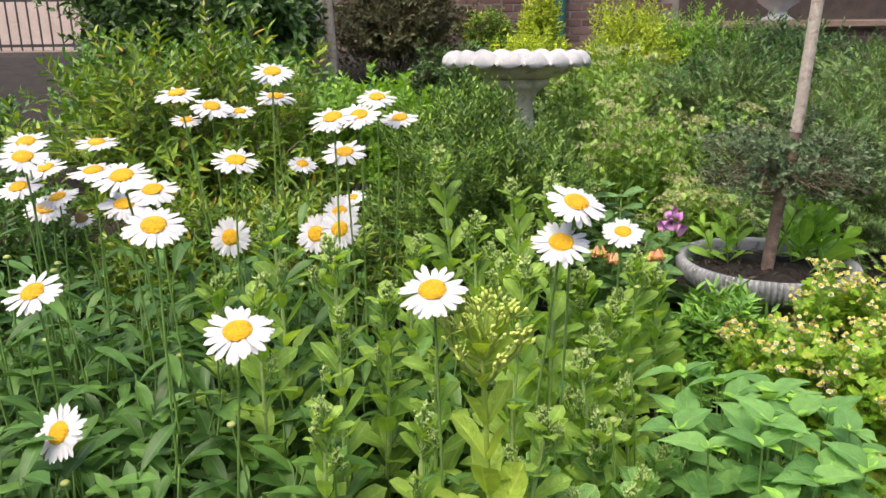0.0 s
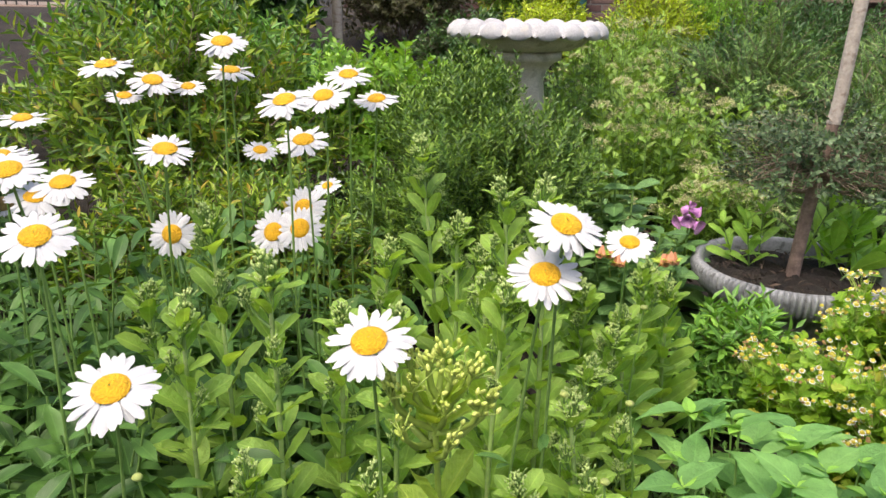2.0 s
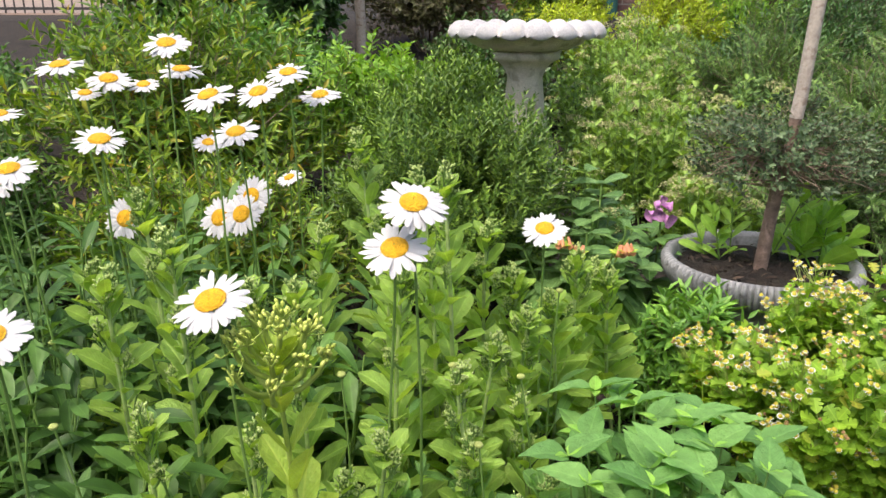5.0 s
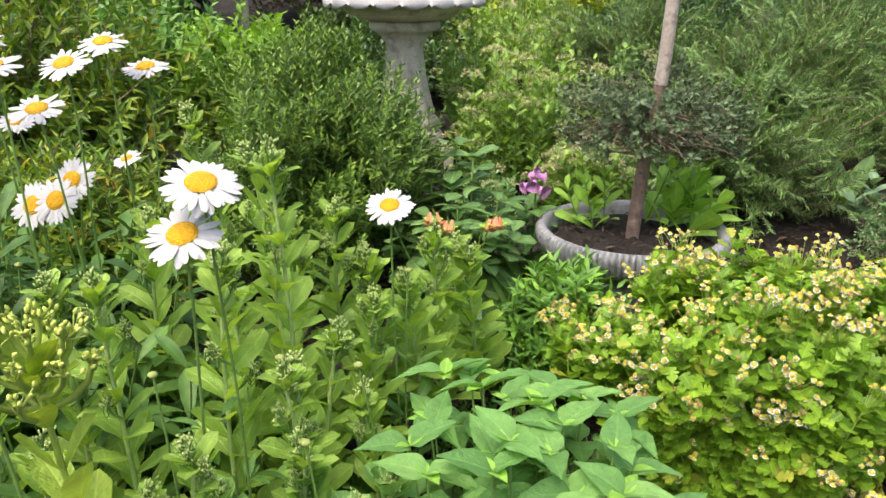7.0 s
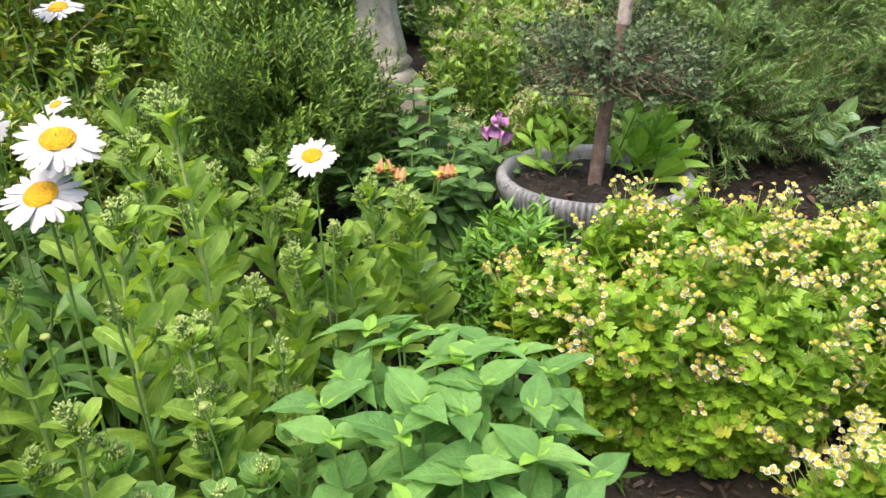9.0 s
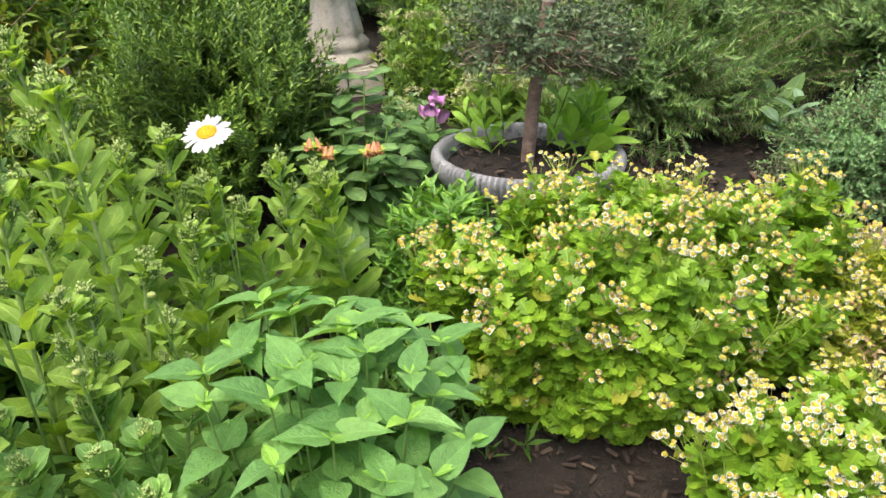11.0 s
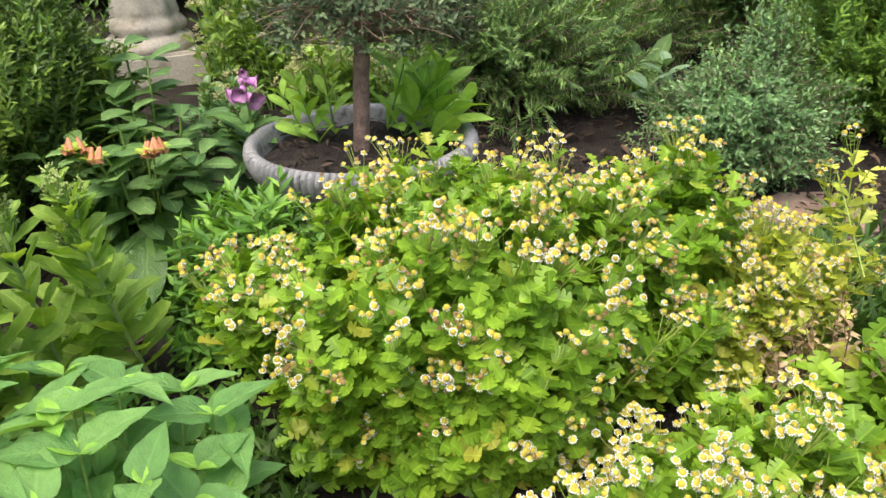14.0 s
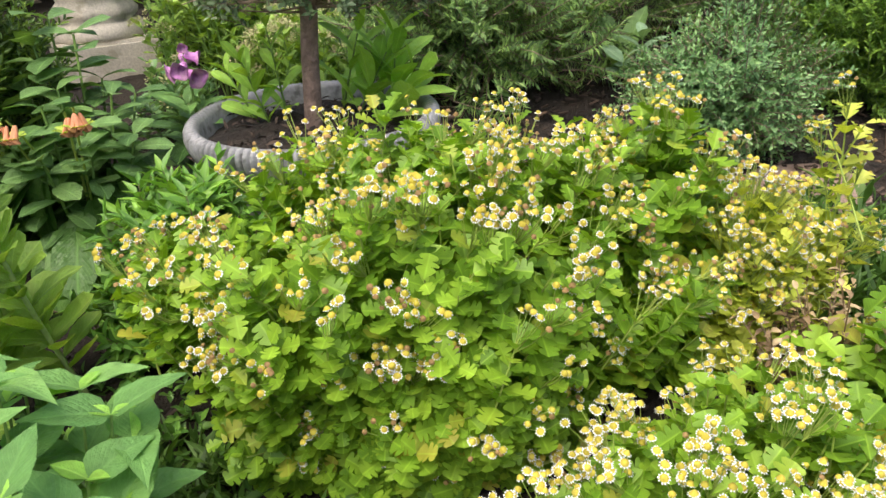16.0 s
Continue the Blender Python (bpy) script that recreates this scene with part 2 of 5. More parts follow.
M_SEED = leaf_mat("young nandina leaf", (0.075, 0.16, 0.045), (0.12, 0.24, 0.06), (0.24, 0.4, 0.08), 0.36, 0.3, 0.2)
# Yellowed leaf colour stands in for low sun on the back shrubs.
M_SUNLIT_LEAF = leaf_mat("shrub leaf with painted sun", (0.2, 0.26, 0.03), (0.34, 0.4, 0.05), (0.5, 0.52, 0.07), 0.45, 0.4, 0.2)
M_GRASS = leaf_mat("grass", (0.03, 0.07, 0.015), (0.06, 0.12, 0.025), (0.1, 0.18, 0.04), 0.5, 0.25, 0.0)


# ---- mesh tools ----
rng = np.random.default_rng(4)


def mesh_of(name, verts, polys, uvs=None, mats=(), slots=None, smooth=True):
    """A mesh from an array of corners and a list of index arrays, each (count, sides)."""
    me = bpy.data.meshes.new(name)
    loops = np.concatenate([p.ravel() for p in polys]).astype(np.int32)
    sides = np.concatenate([np.full(len(p), p.shape[1], np.int32) for p in polys])
    starts = np.concatenate([[0], np.cumsum(sides)[:-1]]).astype(np.int32)
    me.vertices.add(len(verts))
    me.vertices.foreach_set("co", np.asarray(verts, np.float32).ravel())
    me.loops.add(len(loops))
    me.loops.foreach_set("vertex_index", loops)
    me.polygons.add(len(sides))
    me.polygons.foreach_set("loop_start", starts)
    if slots is not None:
        me.polygons.foreach_set("material_index", np.asarray(slots, np.int32))
    me.update(calc_edges=True)
    me.polygons.foreach_set("use_smooth", np.full(len(sides), smooth))
    if uvs is not None:
        lay = me.uv_layers.new(name="leaf")
        lay.data.foreach_set("uv", np.asarray(uvs, np.float32)[loops].ravel())
    for m in mats:
        me.materials.append(m)
    return me


def blade(rows=3, cols=1, width=0.4, a=0.6, b=0.8, fold=0.3, bend=0.15, lobes=0.0, nlobes=3.5, wave=0.0, stalk=0.0):
    """Leaf of length 1 along +y, facing +z: corners, quads, uv. Widest where a and b say; lobes cut its edge."""
    v = np.linspace(0, 1, rows + 1)
    w = np.maximum(v, 1e-4) ** a * np.maximum(1 - v, 1e-4) ** b
    w = w / w.max() * width / 2
    if lobes:
        w = w * (1 - lobes * (0.5 + 0.5 * np.cos(v * nlobes * 2 * math.pi)))
    w = np.maximum(w, 0.008)
    u = np.linspace(-1, 1, 2 * cols + 1)
    V, U = np.meshgrid(v, u, indexing="ij")
    W = w[:, None] * np.ones_like(U)
    x = U * W
    z = fold * np.abs(x) - bend * V ** 2 + wave * np.sin(V * 19 + U * 2) * np.abs(U) * width
    y = stalk + (1 - stalk) * V
    if lobes:
        y = y + 0.10 * np.abs(U) * (1 - V)
    vs = np.stack([x, y, z], -1).reshape(-1, 3)
    c = 2 * cols + 1
    i = np.arange(rows)[:, None] * c + np.arange(c - 1)[None]
    q = np.stack([i, i + 1, i + c + 1, i + c], -1).reshape(-1, 4)
    uv = np.stack([U * 0.5 + 0.5, V], -1).reshape(-1, 2)
    return vs, q, uv


def unit(a):
    return a / np.maximum(np.linalg.norm(a, axis=-1, keepdims=True), 1e-9)


def frames(pos, along, normal, size):
    """Arrays of 3 x 4 placements: +y along, +z near normal."""
    y = unit(along)
    x = unit(np.cross(y, normal))
    z = np.cross(x, y)
    s = np.broadcast_to(np.asarray(size, float), (len(pos),))[:, None]
    return np.stack([x * s, y * s, z * s, pos], -1)


def scatter(name, shape, mats, material, smooth=True):
    """One mesh of a shape set at every placement."""
    vs, q, uv = shape
    n = len(mats)
    V = (np.einsum("nij,vj->nvi", mats[:, :, :3], vs) + mats[:, None, :, 3]).reshape(-1, 3)
    Q = (q[None] + (np.arange(n) * len(vs))[:, None, None]).reshape(-1, q.shape[1])
    return mesh_of(name, V, [Q], np.tile(uv, (n, 1)), [material], smooth=smooth)


def tubes(name, lines, radii, material, sides=4):
    """Tapered stems along many lines of points; radii: start and end for each line."""
    Vs, Qs, off = [], [], 0
    ang = np.linspace(0, 2 * math.pi, sides, endpoint=False)
    for pts, (r0, r1) in zip(lines, radii):
        pts = np.asarray(pts, float)
        k = len(pts)
        d = unit(np.gradient(pts, axis=0))
        ref = np.array([0.31, 0.17, 0.93]) if abs(d[0][2]) < 0.8 else np.array([0.9, 0.3, 0.1])
        a = unit(np.cross(d, ref))
        b = np.cross(d, a)
        r = np.linspace(r0, r1, k)[:, None, None]
        ring = pts[:, None] + r * (a[:, None] * np.cos(ang)[None, :, None] + b[:, None] * np.sin(ang)[None, :, None])
        i = off + np.arange(k - 1)[:, None] * sides + np.arange(sides)[None]
        j = off + np.arange(k - 1)[:, None] * sides + (np.arange(sides)[None] + 1) % sides
        Vs.append(ring.reshape(-1, 3))
        Qs.append(np.stack([i, j, j + sides, i + sides], -1).reshape(-1, 4))
        off += k * sides
    return mesh_of(name, np.concatenate(Vs), [np.concatenate(Qs)], None, [material])


def arc(a, b, sag=(0, 0, 0), k=5):
    t = np.linspace(0, 1, k)[:, None]
    return np.asarray(a) * (1 - t) + np.asarray(b) * t + np.asarray(sag) * (4 * t * (1 - t))


def lathe(profile, sides=48, wob=None):
    """Turned shape from (radius, height) pairs; wob(angle, radius, height) shifts radius and height."""
    p = np.array(profile, float)
    ang = np.linspace(0, 2 * math.pi, sides, endpoint=False)
    V = np.zeros((len(p), sides, 3))
    for k, (r, z) in enumerate(p):
        dr, dz = wob(ang, r, z, k) if wob else (0, 0)
        V[k, :, 0], V[k, :, 1], V[k, :, 2] = (r + dr) * np.cos(ang), (r + dr) * np.sin(ang), z + dz
    i = np.arange(len(p) - 1)[:, None] * sides + np.arange(sides)[None]
    j = np.arange(len(p) - 1)[:, None] * sides + (np.arange(sides)[None] + 1) % sides
    return V.reshape(-1, 3), np.stack([i, j, j + sides, i + sides], -1).reshape(-1, 4)


def dome(r, h, rings=4, sides=10):
    t = np.linspace(1, 0.05, rings)
    return lathe([(r * s, h * math.sqrt(max(0, 1 - s * s))) for s in t], sides)


def box_mesh(name, size, material, bevel=0.01, jitter=0.0, top_taper=1.0):
    bm = bmesh.new()
    bmesh.ops.create_cube(bm, size=1)
    for v in bm.verts:
        v.co = Vector((v.co.x * size[0], v.co.y * size[1], v.co.z * size[2]))
        if v.co.z > 0:
            v.co.x *= top_taper
            v.co.y *= top_taper
    if bevel:
        bmesh.ops.bevel(bm, geom=bm.edges[:], offset=bevel, segments=2, affect="EDGES")
    for v in bm.verts:
        v.co += Vector([random.uniform(-jitter, jitter) for _ in range(3)])
    me = bpy.data.meshes.new(name)
    bm.to_mesh(me)
    bm.free()
    me.materials.append(material)
    return me


def thing(name, at, label, category, group="", kind=""):
    ob = new(name)
    ob.empty_display_size = 0.05
    ob.location = at
    return tagged(ob, label, category, group, kind)


def part(name, me, parent, label="", at=None, kind=""):
    """A mesh as a part of its parent. Meshes are given in the parent's own space."""
    ob = new(name, me)
    ob.parent = parent
    if at is not None:
        ob.matrix_basis = at
    return tagged(ob, label, kind=kind)


def placed(at, along, normal, size):
    y = Vector(along).normalized()
    x = y.cross(Vector(normal)).normalized()
    z = x.cross(y)
    m = Matrix((x, y, z)).transposed().to_4x4()
    return Matrix.Translation(at) @ m @ Matrix.Diagonal((size, size, size, 1))


def ground_z(x, y):
    s = min(max(y, 0.2), 4.2)
    return 0.02 + 0.13 * (s - 1.55)


def lumps(p, amount, scale):
    return np.array([noise.noise(Vector(q) * scale) for q in p]) * amount


def sprays(bases, dirs, lengths, k, spread, size, lift=0.3, phi=2.4, taper=0.5, droop=0.0, start=0.15, pairs=False):
    """Leaf placements along many straight twigs, k to a twig; also the twigs' lines."""
    n = len(bases)
    d = unit(dirs)
    a = unit(np.cross(d, rng.normal(size=(n, 3))))
    b = np.cross(d, a)
    u = np.linspace(start, 1, k)[None] + rng.uniform(-0.04, 0.04, (n, k))
    if pairs:
        half = np.repeat(np.linspace(start, 1, (k + 1) // 2), 2)[:k]
        u = half[None] + rng.uniform(-0.01, 0.01, (n, k))
        ang = (np.arange(k) % 2)[None] * math.pi + (np.arange(k) // 2)[None] * phi + rng.uniform(-0.25, 0.25, (n, k))
    else:
        ang = np.arange(k)[None] * phi + rng.uniform(-0.4, 0.4, (n, k))
    sp = spread * (1.1 - 0.45 * u) + rng.uniform(-0.2, 0.2, (n, k))
    L = lengths[:, None]
    pos = bases[:, None] + d[:, None] * (L * u)[..., None]
    pos[..., 2] -= droop * (L * u) ** 2
    rad = a[:, None] * np.cos(ang)[..., None] + b[:, None] * np.sin(ang)[..., None]
    al = d[:, None] * np.cos(sp)[..., None] + rad * np.sin(sp)[..., None]
    no = d[:, None] + np.array([0, 0, lift]) + rng.normal(size=(n, k, 3)) * 0.15
    sz = size * (1 - taper * np.abs(u - 0.45)) * rng.uniform(0.7, 1.2, (n, k))
    f = frames(pos.reshape(-1, 3), al.reshape(-1, 3), no.reshape(-1, 3), sz.ravel())
    mid = bases + d * L * 0.5 - np.array([0, 0, 1]) * droop * (L * 0.5) ** 2
    end = bases + d * L - np.array([0, 0, 1]) * droop * L ** 2
    return f, list(np.stack([bases, mid, end], 1))


def bush(name, at, radii, label, category, material, leaf, size, twigs, k, length, spread=0.9, up=0.5, low=-0.35, uneven=0.22,
         shell=0.25, pairs=False, droop=0.0, group="", twig_mat=None, taper=0.5, phi=2.4, branches=14, lift=0.3, twig_r=0.0012, part_name="foliage"):
    """A shrub: branches from the ground, twigs all over and inside an uneven crown, leaves along each twig. at: foot of the shrub."""
    ob = thing(name, at, label, category, group)
    rx, ry, rz = radii
    q = rng.normal(size=(twigs * 2, 3))
    q = unit(q)
    q = q[q[:, 2] > low][:twigs]
    n = len(q)
    grow = 1 + lumps(q * 1.0 + np.array(at), uneven * 2, 2.2) + rng.uniform(-0.08, 0.08, n)
    depth = 1 - shell * rng.random(n) ** 1.5 - 0.25 * (rng.random(n) < 0.25)
    tip = q * grow[:, None] * depth[:, None] * np.array([rx, ry, rz]) + np.array([0, 0, rz])
    tip[:, 2] = np.maximum(tip[:, 2], 0.02)
    d = unit(q * np.array([1, 1, 0.8]) + np.array([0, 0, up]) + rng.normal(size=(n, 3)) * 0.25)
    L = length * rng.uniform(0.6, 1.25, n)
    base = tip - d * L[:, None]
    f, lines = sprays(base, d, L, k, spread, size, lift, phi, taper, droop, pairs=pairs)
    part(part_name, scatter(part_name, leaf, f, material), ob, kind="stuff")
    step = max(1, n // 1500)
    tm = twig_mat or M_TWIG
    part("twigwork", tubes("twigwork", lines[::step], [(twig_r * 1.6, twig_r * 0.7)] * len(lines[::step]), tm, 3), ob, kind="stuff")
    pick = rng.integers(0, n, branches)
    bl = [arc((rng.uniform(-0.04, 0.04), rng.uniform(-0.04, 0.04), -0.02), base[i], (0, 0, 0.05 * rz), 5) for i in pick]
    for line in bl:
        part("branch", tubes("branch", [line], [(0.012 * max(rx, rz) + 0.003, 0.002)], tm, 5), ob)
    return ob


# ---- ground and walls ----
def far_ground_z(x, y):
    if y <= 4.2:
        return ground_z(x, y)
    return ground_z(x, 4.2) + 0.24 * (min(y, 6.8) - 4.2)


def make_ground():
    fine_x, fine_y = np.arange(-2.2, 3.6, 0.05), np.arange(-0.4, 4.4, 0.05)
    xs = np.concatenate([[-300, -60, -20, -8, -4], fine_x, [4.5, 8, 20, 60, 300]])
    ys = np.concatenate([[-300, -60, -20, -8, -3, -1], fine_y, [4.8, 5.5, 6.2, 6.8, 8, 12, 30, 80, 300]])
    V = np.array([(x, y, far_ground_z(x, y) + 0.022 * noise.noise(Vector((x * 4, y * 4, 0))) + 0.012 * noise.noise(Vector((x * 13, y * 13, 3))))
                  for y in ys for x in xs])
    c = len(xs)
    i = np.arange(len(ys) - 1)[:, None] * c + np.arange(c - 1)[None]
    Q = np.stack([i, i + 1, i + c + 1, i + c], -1).reshape(-1, 4)
    ob = new("ground", mesh_of("ground", V, [Q], None, [M_SOIL]))
    return tagged(ob, "dark damp mulch soil of the garden bed", "ground", kind="structure")


ground = make_ground()


def soil_at(x, y):
    return far_ground_z(x, y)


def make_mulch():
    n = 9000
    x, y = rng.uniform(-1.4, 2.9, n), rng.uniform(0.6, 3.3, n)
    z = np.array([soil_at(a, b) for a, b in zip(x, y)]) + rng.uniform(0.0, 0.022, n)
    al = unit(np.stack([rng.normal(size=n), rng.normal(size=n), rng.normal(size=n) * 0.25], -1))
    no = unit(np.stack([rng.normal(size=n) * 0.4, rng.normal(size=n) * 0.4, np.ones(n)], -1))
    vs = np.array([(sx * 0.5, sy, sz) for sz in (-0.08, 0.08) for sx, sy in ((-0.3, -0.5), (0.3, -0.45), (0.25, 0.5), (-0.2, 0.45))])
    q = np.array([(0, 3, 2, 1), (4, 5, 6, 7), (0, 1, 5, 4), (1, 2, 6, 5), (2, 3, 7, 6), (3, 0, 4, 7)])
    f = frames(np.stack([x, y, z], -1), al, no, rng.uniform(0.008, 0.034, n))
    ob = new("mulch", scatter("mulch", (vs, q, np.zeros((8, 2))), f, M_CHIP, False))
    tagged(ob, "dark brown wood-chip mulch scattered over the soil", "mulch", kind="stuff")
    m = 130
    x, y = rng.uniform(0.2, 2.7, m), rng.uniform(1.5, 3.0, m)
    z = np.array([soil_at(a, b) for a, b in zip(x, y)]) + 0.02
    f = frames(np.stack([x, y, z], -1), np.stack([rng.normal(size=m), rng.normal(size=m), rng.normal(size=m) * 0.2], -1),
               np.stack([rng.normal(size=m) * 0.3, rng.normal(size=m) * 0.3, np.ones(m)], -1), rng.uniform(0.02, 0.05, m))
    ob = new("fallen_leaves", scatter("fallen_leaves", blade(4, 1, 0.5, 0.6, 0.7, 0.5, 0.3), f, M_FALLEN))
    tagged(ob, "dry brown fallen leaves lying on the mulch", "leaf litter", kind="stuff")


make_mulch()


def slab(at, size, turn):
    bm = bmesh.new()
    ring = []
    for i in range(9):
        a = i / 9 * 2 * math.pi
        r = 1 + random.uniform(-0.16, 0.12)
        ring.append(bm.verts.new((size[0] * r * math.cos(a), size[1] * r * math.sin(a), 0)))
    face = bm.faces.new(ring)
    out = bmesh.ops.extrude_face_region(bm, geom=[face])
    for v in out["geom"]:
        if isinstance(v, bmesh.types.BMVert):
            v.co.z += size[2]
    bmesh.ops.recalc_face_normals(bm, faces=bm.faces[:])
    bmesh.ops.bevel(bm, geom=[e for e in bm.edges], offset=0.008, segments=2, affect="EDGES")
    me = bpy.data.meshes.new("stepping_stone")
    bm.to_mesh(me)
    bm.free()
    me.materials.append(M_SLAB)
    ob = new("stepping_stone", me)
    ob.matrix_basis = Matrix.Translation(at) @ pose(0, 0, 0, 7, 0, turn)
    return tagged(ob, "flat reddish sandstone stepping stone set in the soil", "stone", "stepping stones")


slab((2.21, 2.3, soil_at(2.21, 2.3) - 0.03), (0.21, 0.16, 0.045), 12)
slab((2.75, 2.35, soil_at(2.75, 2.35) - 0.03), (0.25, 0.2, 0.045), 70)


def brick_wall(name, x0, x1, y, z0, z1, label, brick_z0, brick_x0=None, brick_x1=None):
    """A wall with mortar body; courses of single bricks, 2 to 3 mm proud, over the stretch that shows."""
    body = new(name, box_mesh(name, (x1 - x0, 0.24, z1 - z0), M_MORTAR, 0))
    body.location = ((x0 + x1) / 2, y + 0.12, (z0 + z1) / 2)
    tagged(body, label, "wall", kind="structure")
    me = box_mesh("brick", (0.22, 0.1, 0.066), M_BRICK, 0.005)
    row, z = 0, brick_z0
    while z < z1 - 0.07:
        x = (brick_x0 or x0) + (0.0 if row % 2 else 0.115)
        while x < (brick_x1 or x1) - 0.22:
            b = new("brick", me)
            b.parent = body
            b.location = Vector((x + 0.11, y + 0.045 + random.uniform(-0.003, 0.003), z + 0.035)) - body.location
            x += 0.23
        z += 0.076
        row += 1
    return body


wall_house = brick_wall("wall_back", -1.2, 2.3, 8.0, 0.6, 2.2, "dark red brick house wall in running bond", 0.98, -1.2, 2.25)
for side_x, z0 in ((-0.62, 0.95), (-0.5, 1.28), (-0.62, 1.6)):
    q = new("quoin", box_mesh("quoin", (0.42, 0.2, 0.3), M_QUOIN, 0.02, 0.004))
    q.location = Vector((side_x + 0.2, 7.96, z0 + 0.15)) - wall_house.location
    q.parent = wall_house
terrace = brick_wall("wall_terrace", 2.0, 9.0, 7.4, 0.6, 1.17, "low red brick terrace wall under a stone coping", 0.86, 2.05, 5.4)
for k in range(7):
    c = part("coping_stone", box_mesh("coping_stone", (0.98, 0.4, 0.07), M_SLAB, 0.01, 0.003), terrace)
    c.location = (-2.95 + k * 1.0, -0.02, 0.322)


def plain_wall(name, x, y, z, size, material, label):
    ob = new(name, box_mesh(name, size, material, 0.01))
    ob.location = (x, y, z)
    return tagged(ob, label, "wall", kind="structure")


plain_wall("wall_left", -6.2, 11.2, 1.7, (5.0, 0.3, 3.4), M_HOUSE, "pale pink rendered house wall behind an iron railing")
plain_wall("wall_plinth", -6.2, 10.2, 0.78, (5.4, 1.2, 0.42), M_SLAB, "low brown stone plinth under the railing")
# wall_right takes its shade from its dark colour, not from the light.
plain_wall("wall_right", 6.0, 9.8, 1.9, (7.4, 0.3, 2.6), M_SHADED_WALL, "house wall behind the terrace, its shade put into a dark colour")
# Added out of view behind the camera, only to hold back low light.
plain_wall("wall_behind", 1.0, -14.0, 1.6, (26.0, 0.4, 3.6), M_BRICK, "unseen wall added behind the camera to block low sky light")


def railing(x0, x1, y, z):
    ob = thing("railing", (x0, y, z), "dark iron railing with slim upright bars on a plinth", "railing")
    w = x1 - x0
    for h in (0.08, 0.62):
        part("rail", box_mesh("rail", (w, 0.03, 0.035), M_IRON, 0.004), ob, at=pose(w / 2, 0, h))
    bar = box_mesh("bar", (0.018, 0.018, 0.6), M_IRON, 0.003)
    n = int(w / 0.13)
    for k in range(n + 1):
        part("bar", bar, ob, at=pose(k * w / n, 0, 0.32))
    return ob


railing(-7.6, -4.3, 9.72, 0.985)

# ---- leaf shapes ----


def fold_leaf(width, belly=0.38, shoulder=0.72, fold=0.3, bend=0.15):
    """Small leaf of two facets hinged at the midrib: corners, quads, uv."""
    w, k = width / 2, width * 0.32
    pts = [(0, 0), (w, belly), (k, shoulder), (0, 1), (-k, shoulder), (-w, belly)]
    v = np.array([(x, y, fold * abs(x) - bend * y * y) for x, y in pts])
    return v, np.array([(0, 1, 2, 3), (0, 3, 4, 5)]), np.array([(0.5 + x / width, y) for x, y in pts])


def lobed_leaf(width, lobes, depth, fold=0.22, bend=0.22, base=0.3):
    """Leaf with rounded lobes: one many-cornered face on each side of the midrib."""
    edge = []
    for k in range(lobes):
        c = base + (1 - base) * (k + 0.5) / lobes
        reach = width / 2 * math.sin(math.pi * (0.2 + 0.62 * (k + 0.5) / lobes)) * 1.05
        half = (1 - base) / lobes * 0.5
        edge += [(reach * 0.85, c - half * 0.55), (reach, c + half * 0.2), (reach * 0.78, c + half * 0.75), (reach * (1 - depth), c + half)]
    edge = edge[:-1]
    n = len(edge)
    pts = [(0, 0), (0, 1.0)] + edge + [(-x, y) for x, y in edge]
    v = np.array([(x, y, fold * abs(x) - bend * y * y + 0.04 * math.sin(9 * y + 3 * x)) for x, y in pts])
    right = [0] + list(range(2, 2 + n)) + [1]
    left = [1] + list(range(1 + 2 * n, 1 + n, -1)) + [0]
    return v, np.array([right, left]), np.array([(0.5 + x / width, y) for x, y in pts])


L_SMALL = fold_leaf(0.46)
L_OVAL = fold_leaf(0.5, 0.4, 0.78)
L_NARROW = fold_leaf(0.32, 0.45, 0.8)
L_NEEDLE = (np.array([(0, 0, 0), (0.1, 0.45, 0.02), (0, 1, -0.12), (-0.1, 0.45, 0.02)]), np.array([(0, 1, 2, 3)]),
            np.array([(0.5, 0), (1, 0.45), (0.5, 1), (0, 0.45)]))
L_DAISY = blade(5, 1, 0.29, 0.95, 0.55, 0.3, 0.32, lobes=0.12, nlobes=4.5)
L_NANDINA = fold_leaf(0.32, 0.36, 0.68, 0.3, 0.25)
L_LOBED = lobed_leaf(0.92, 3, 0.7)
L_FROND = lobed_leaf(0.7, 4, 0.75)


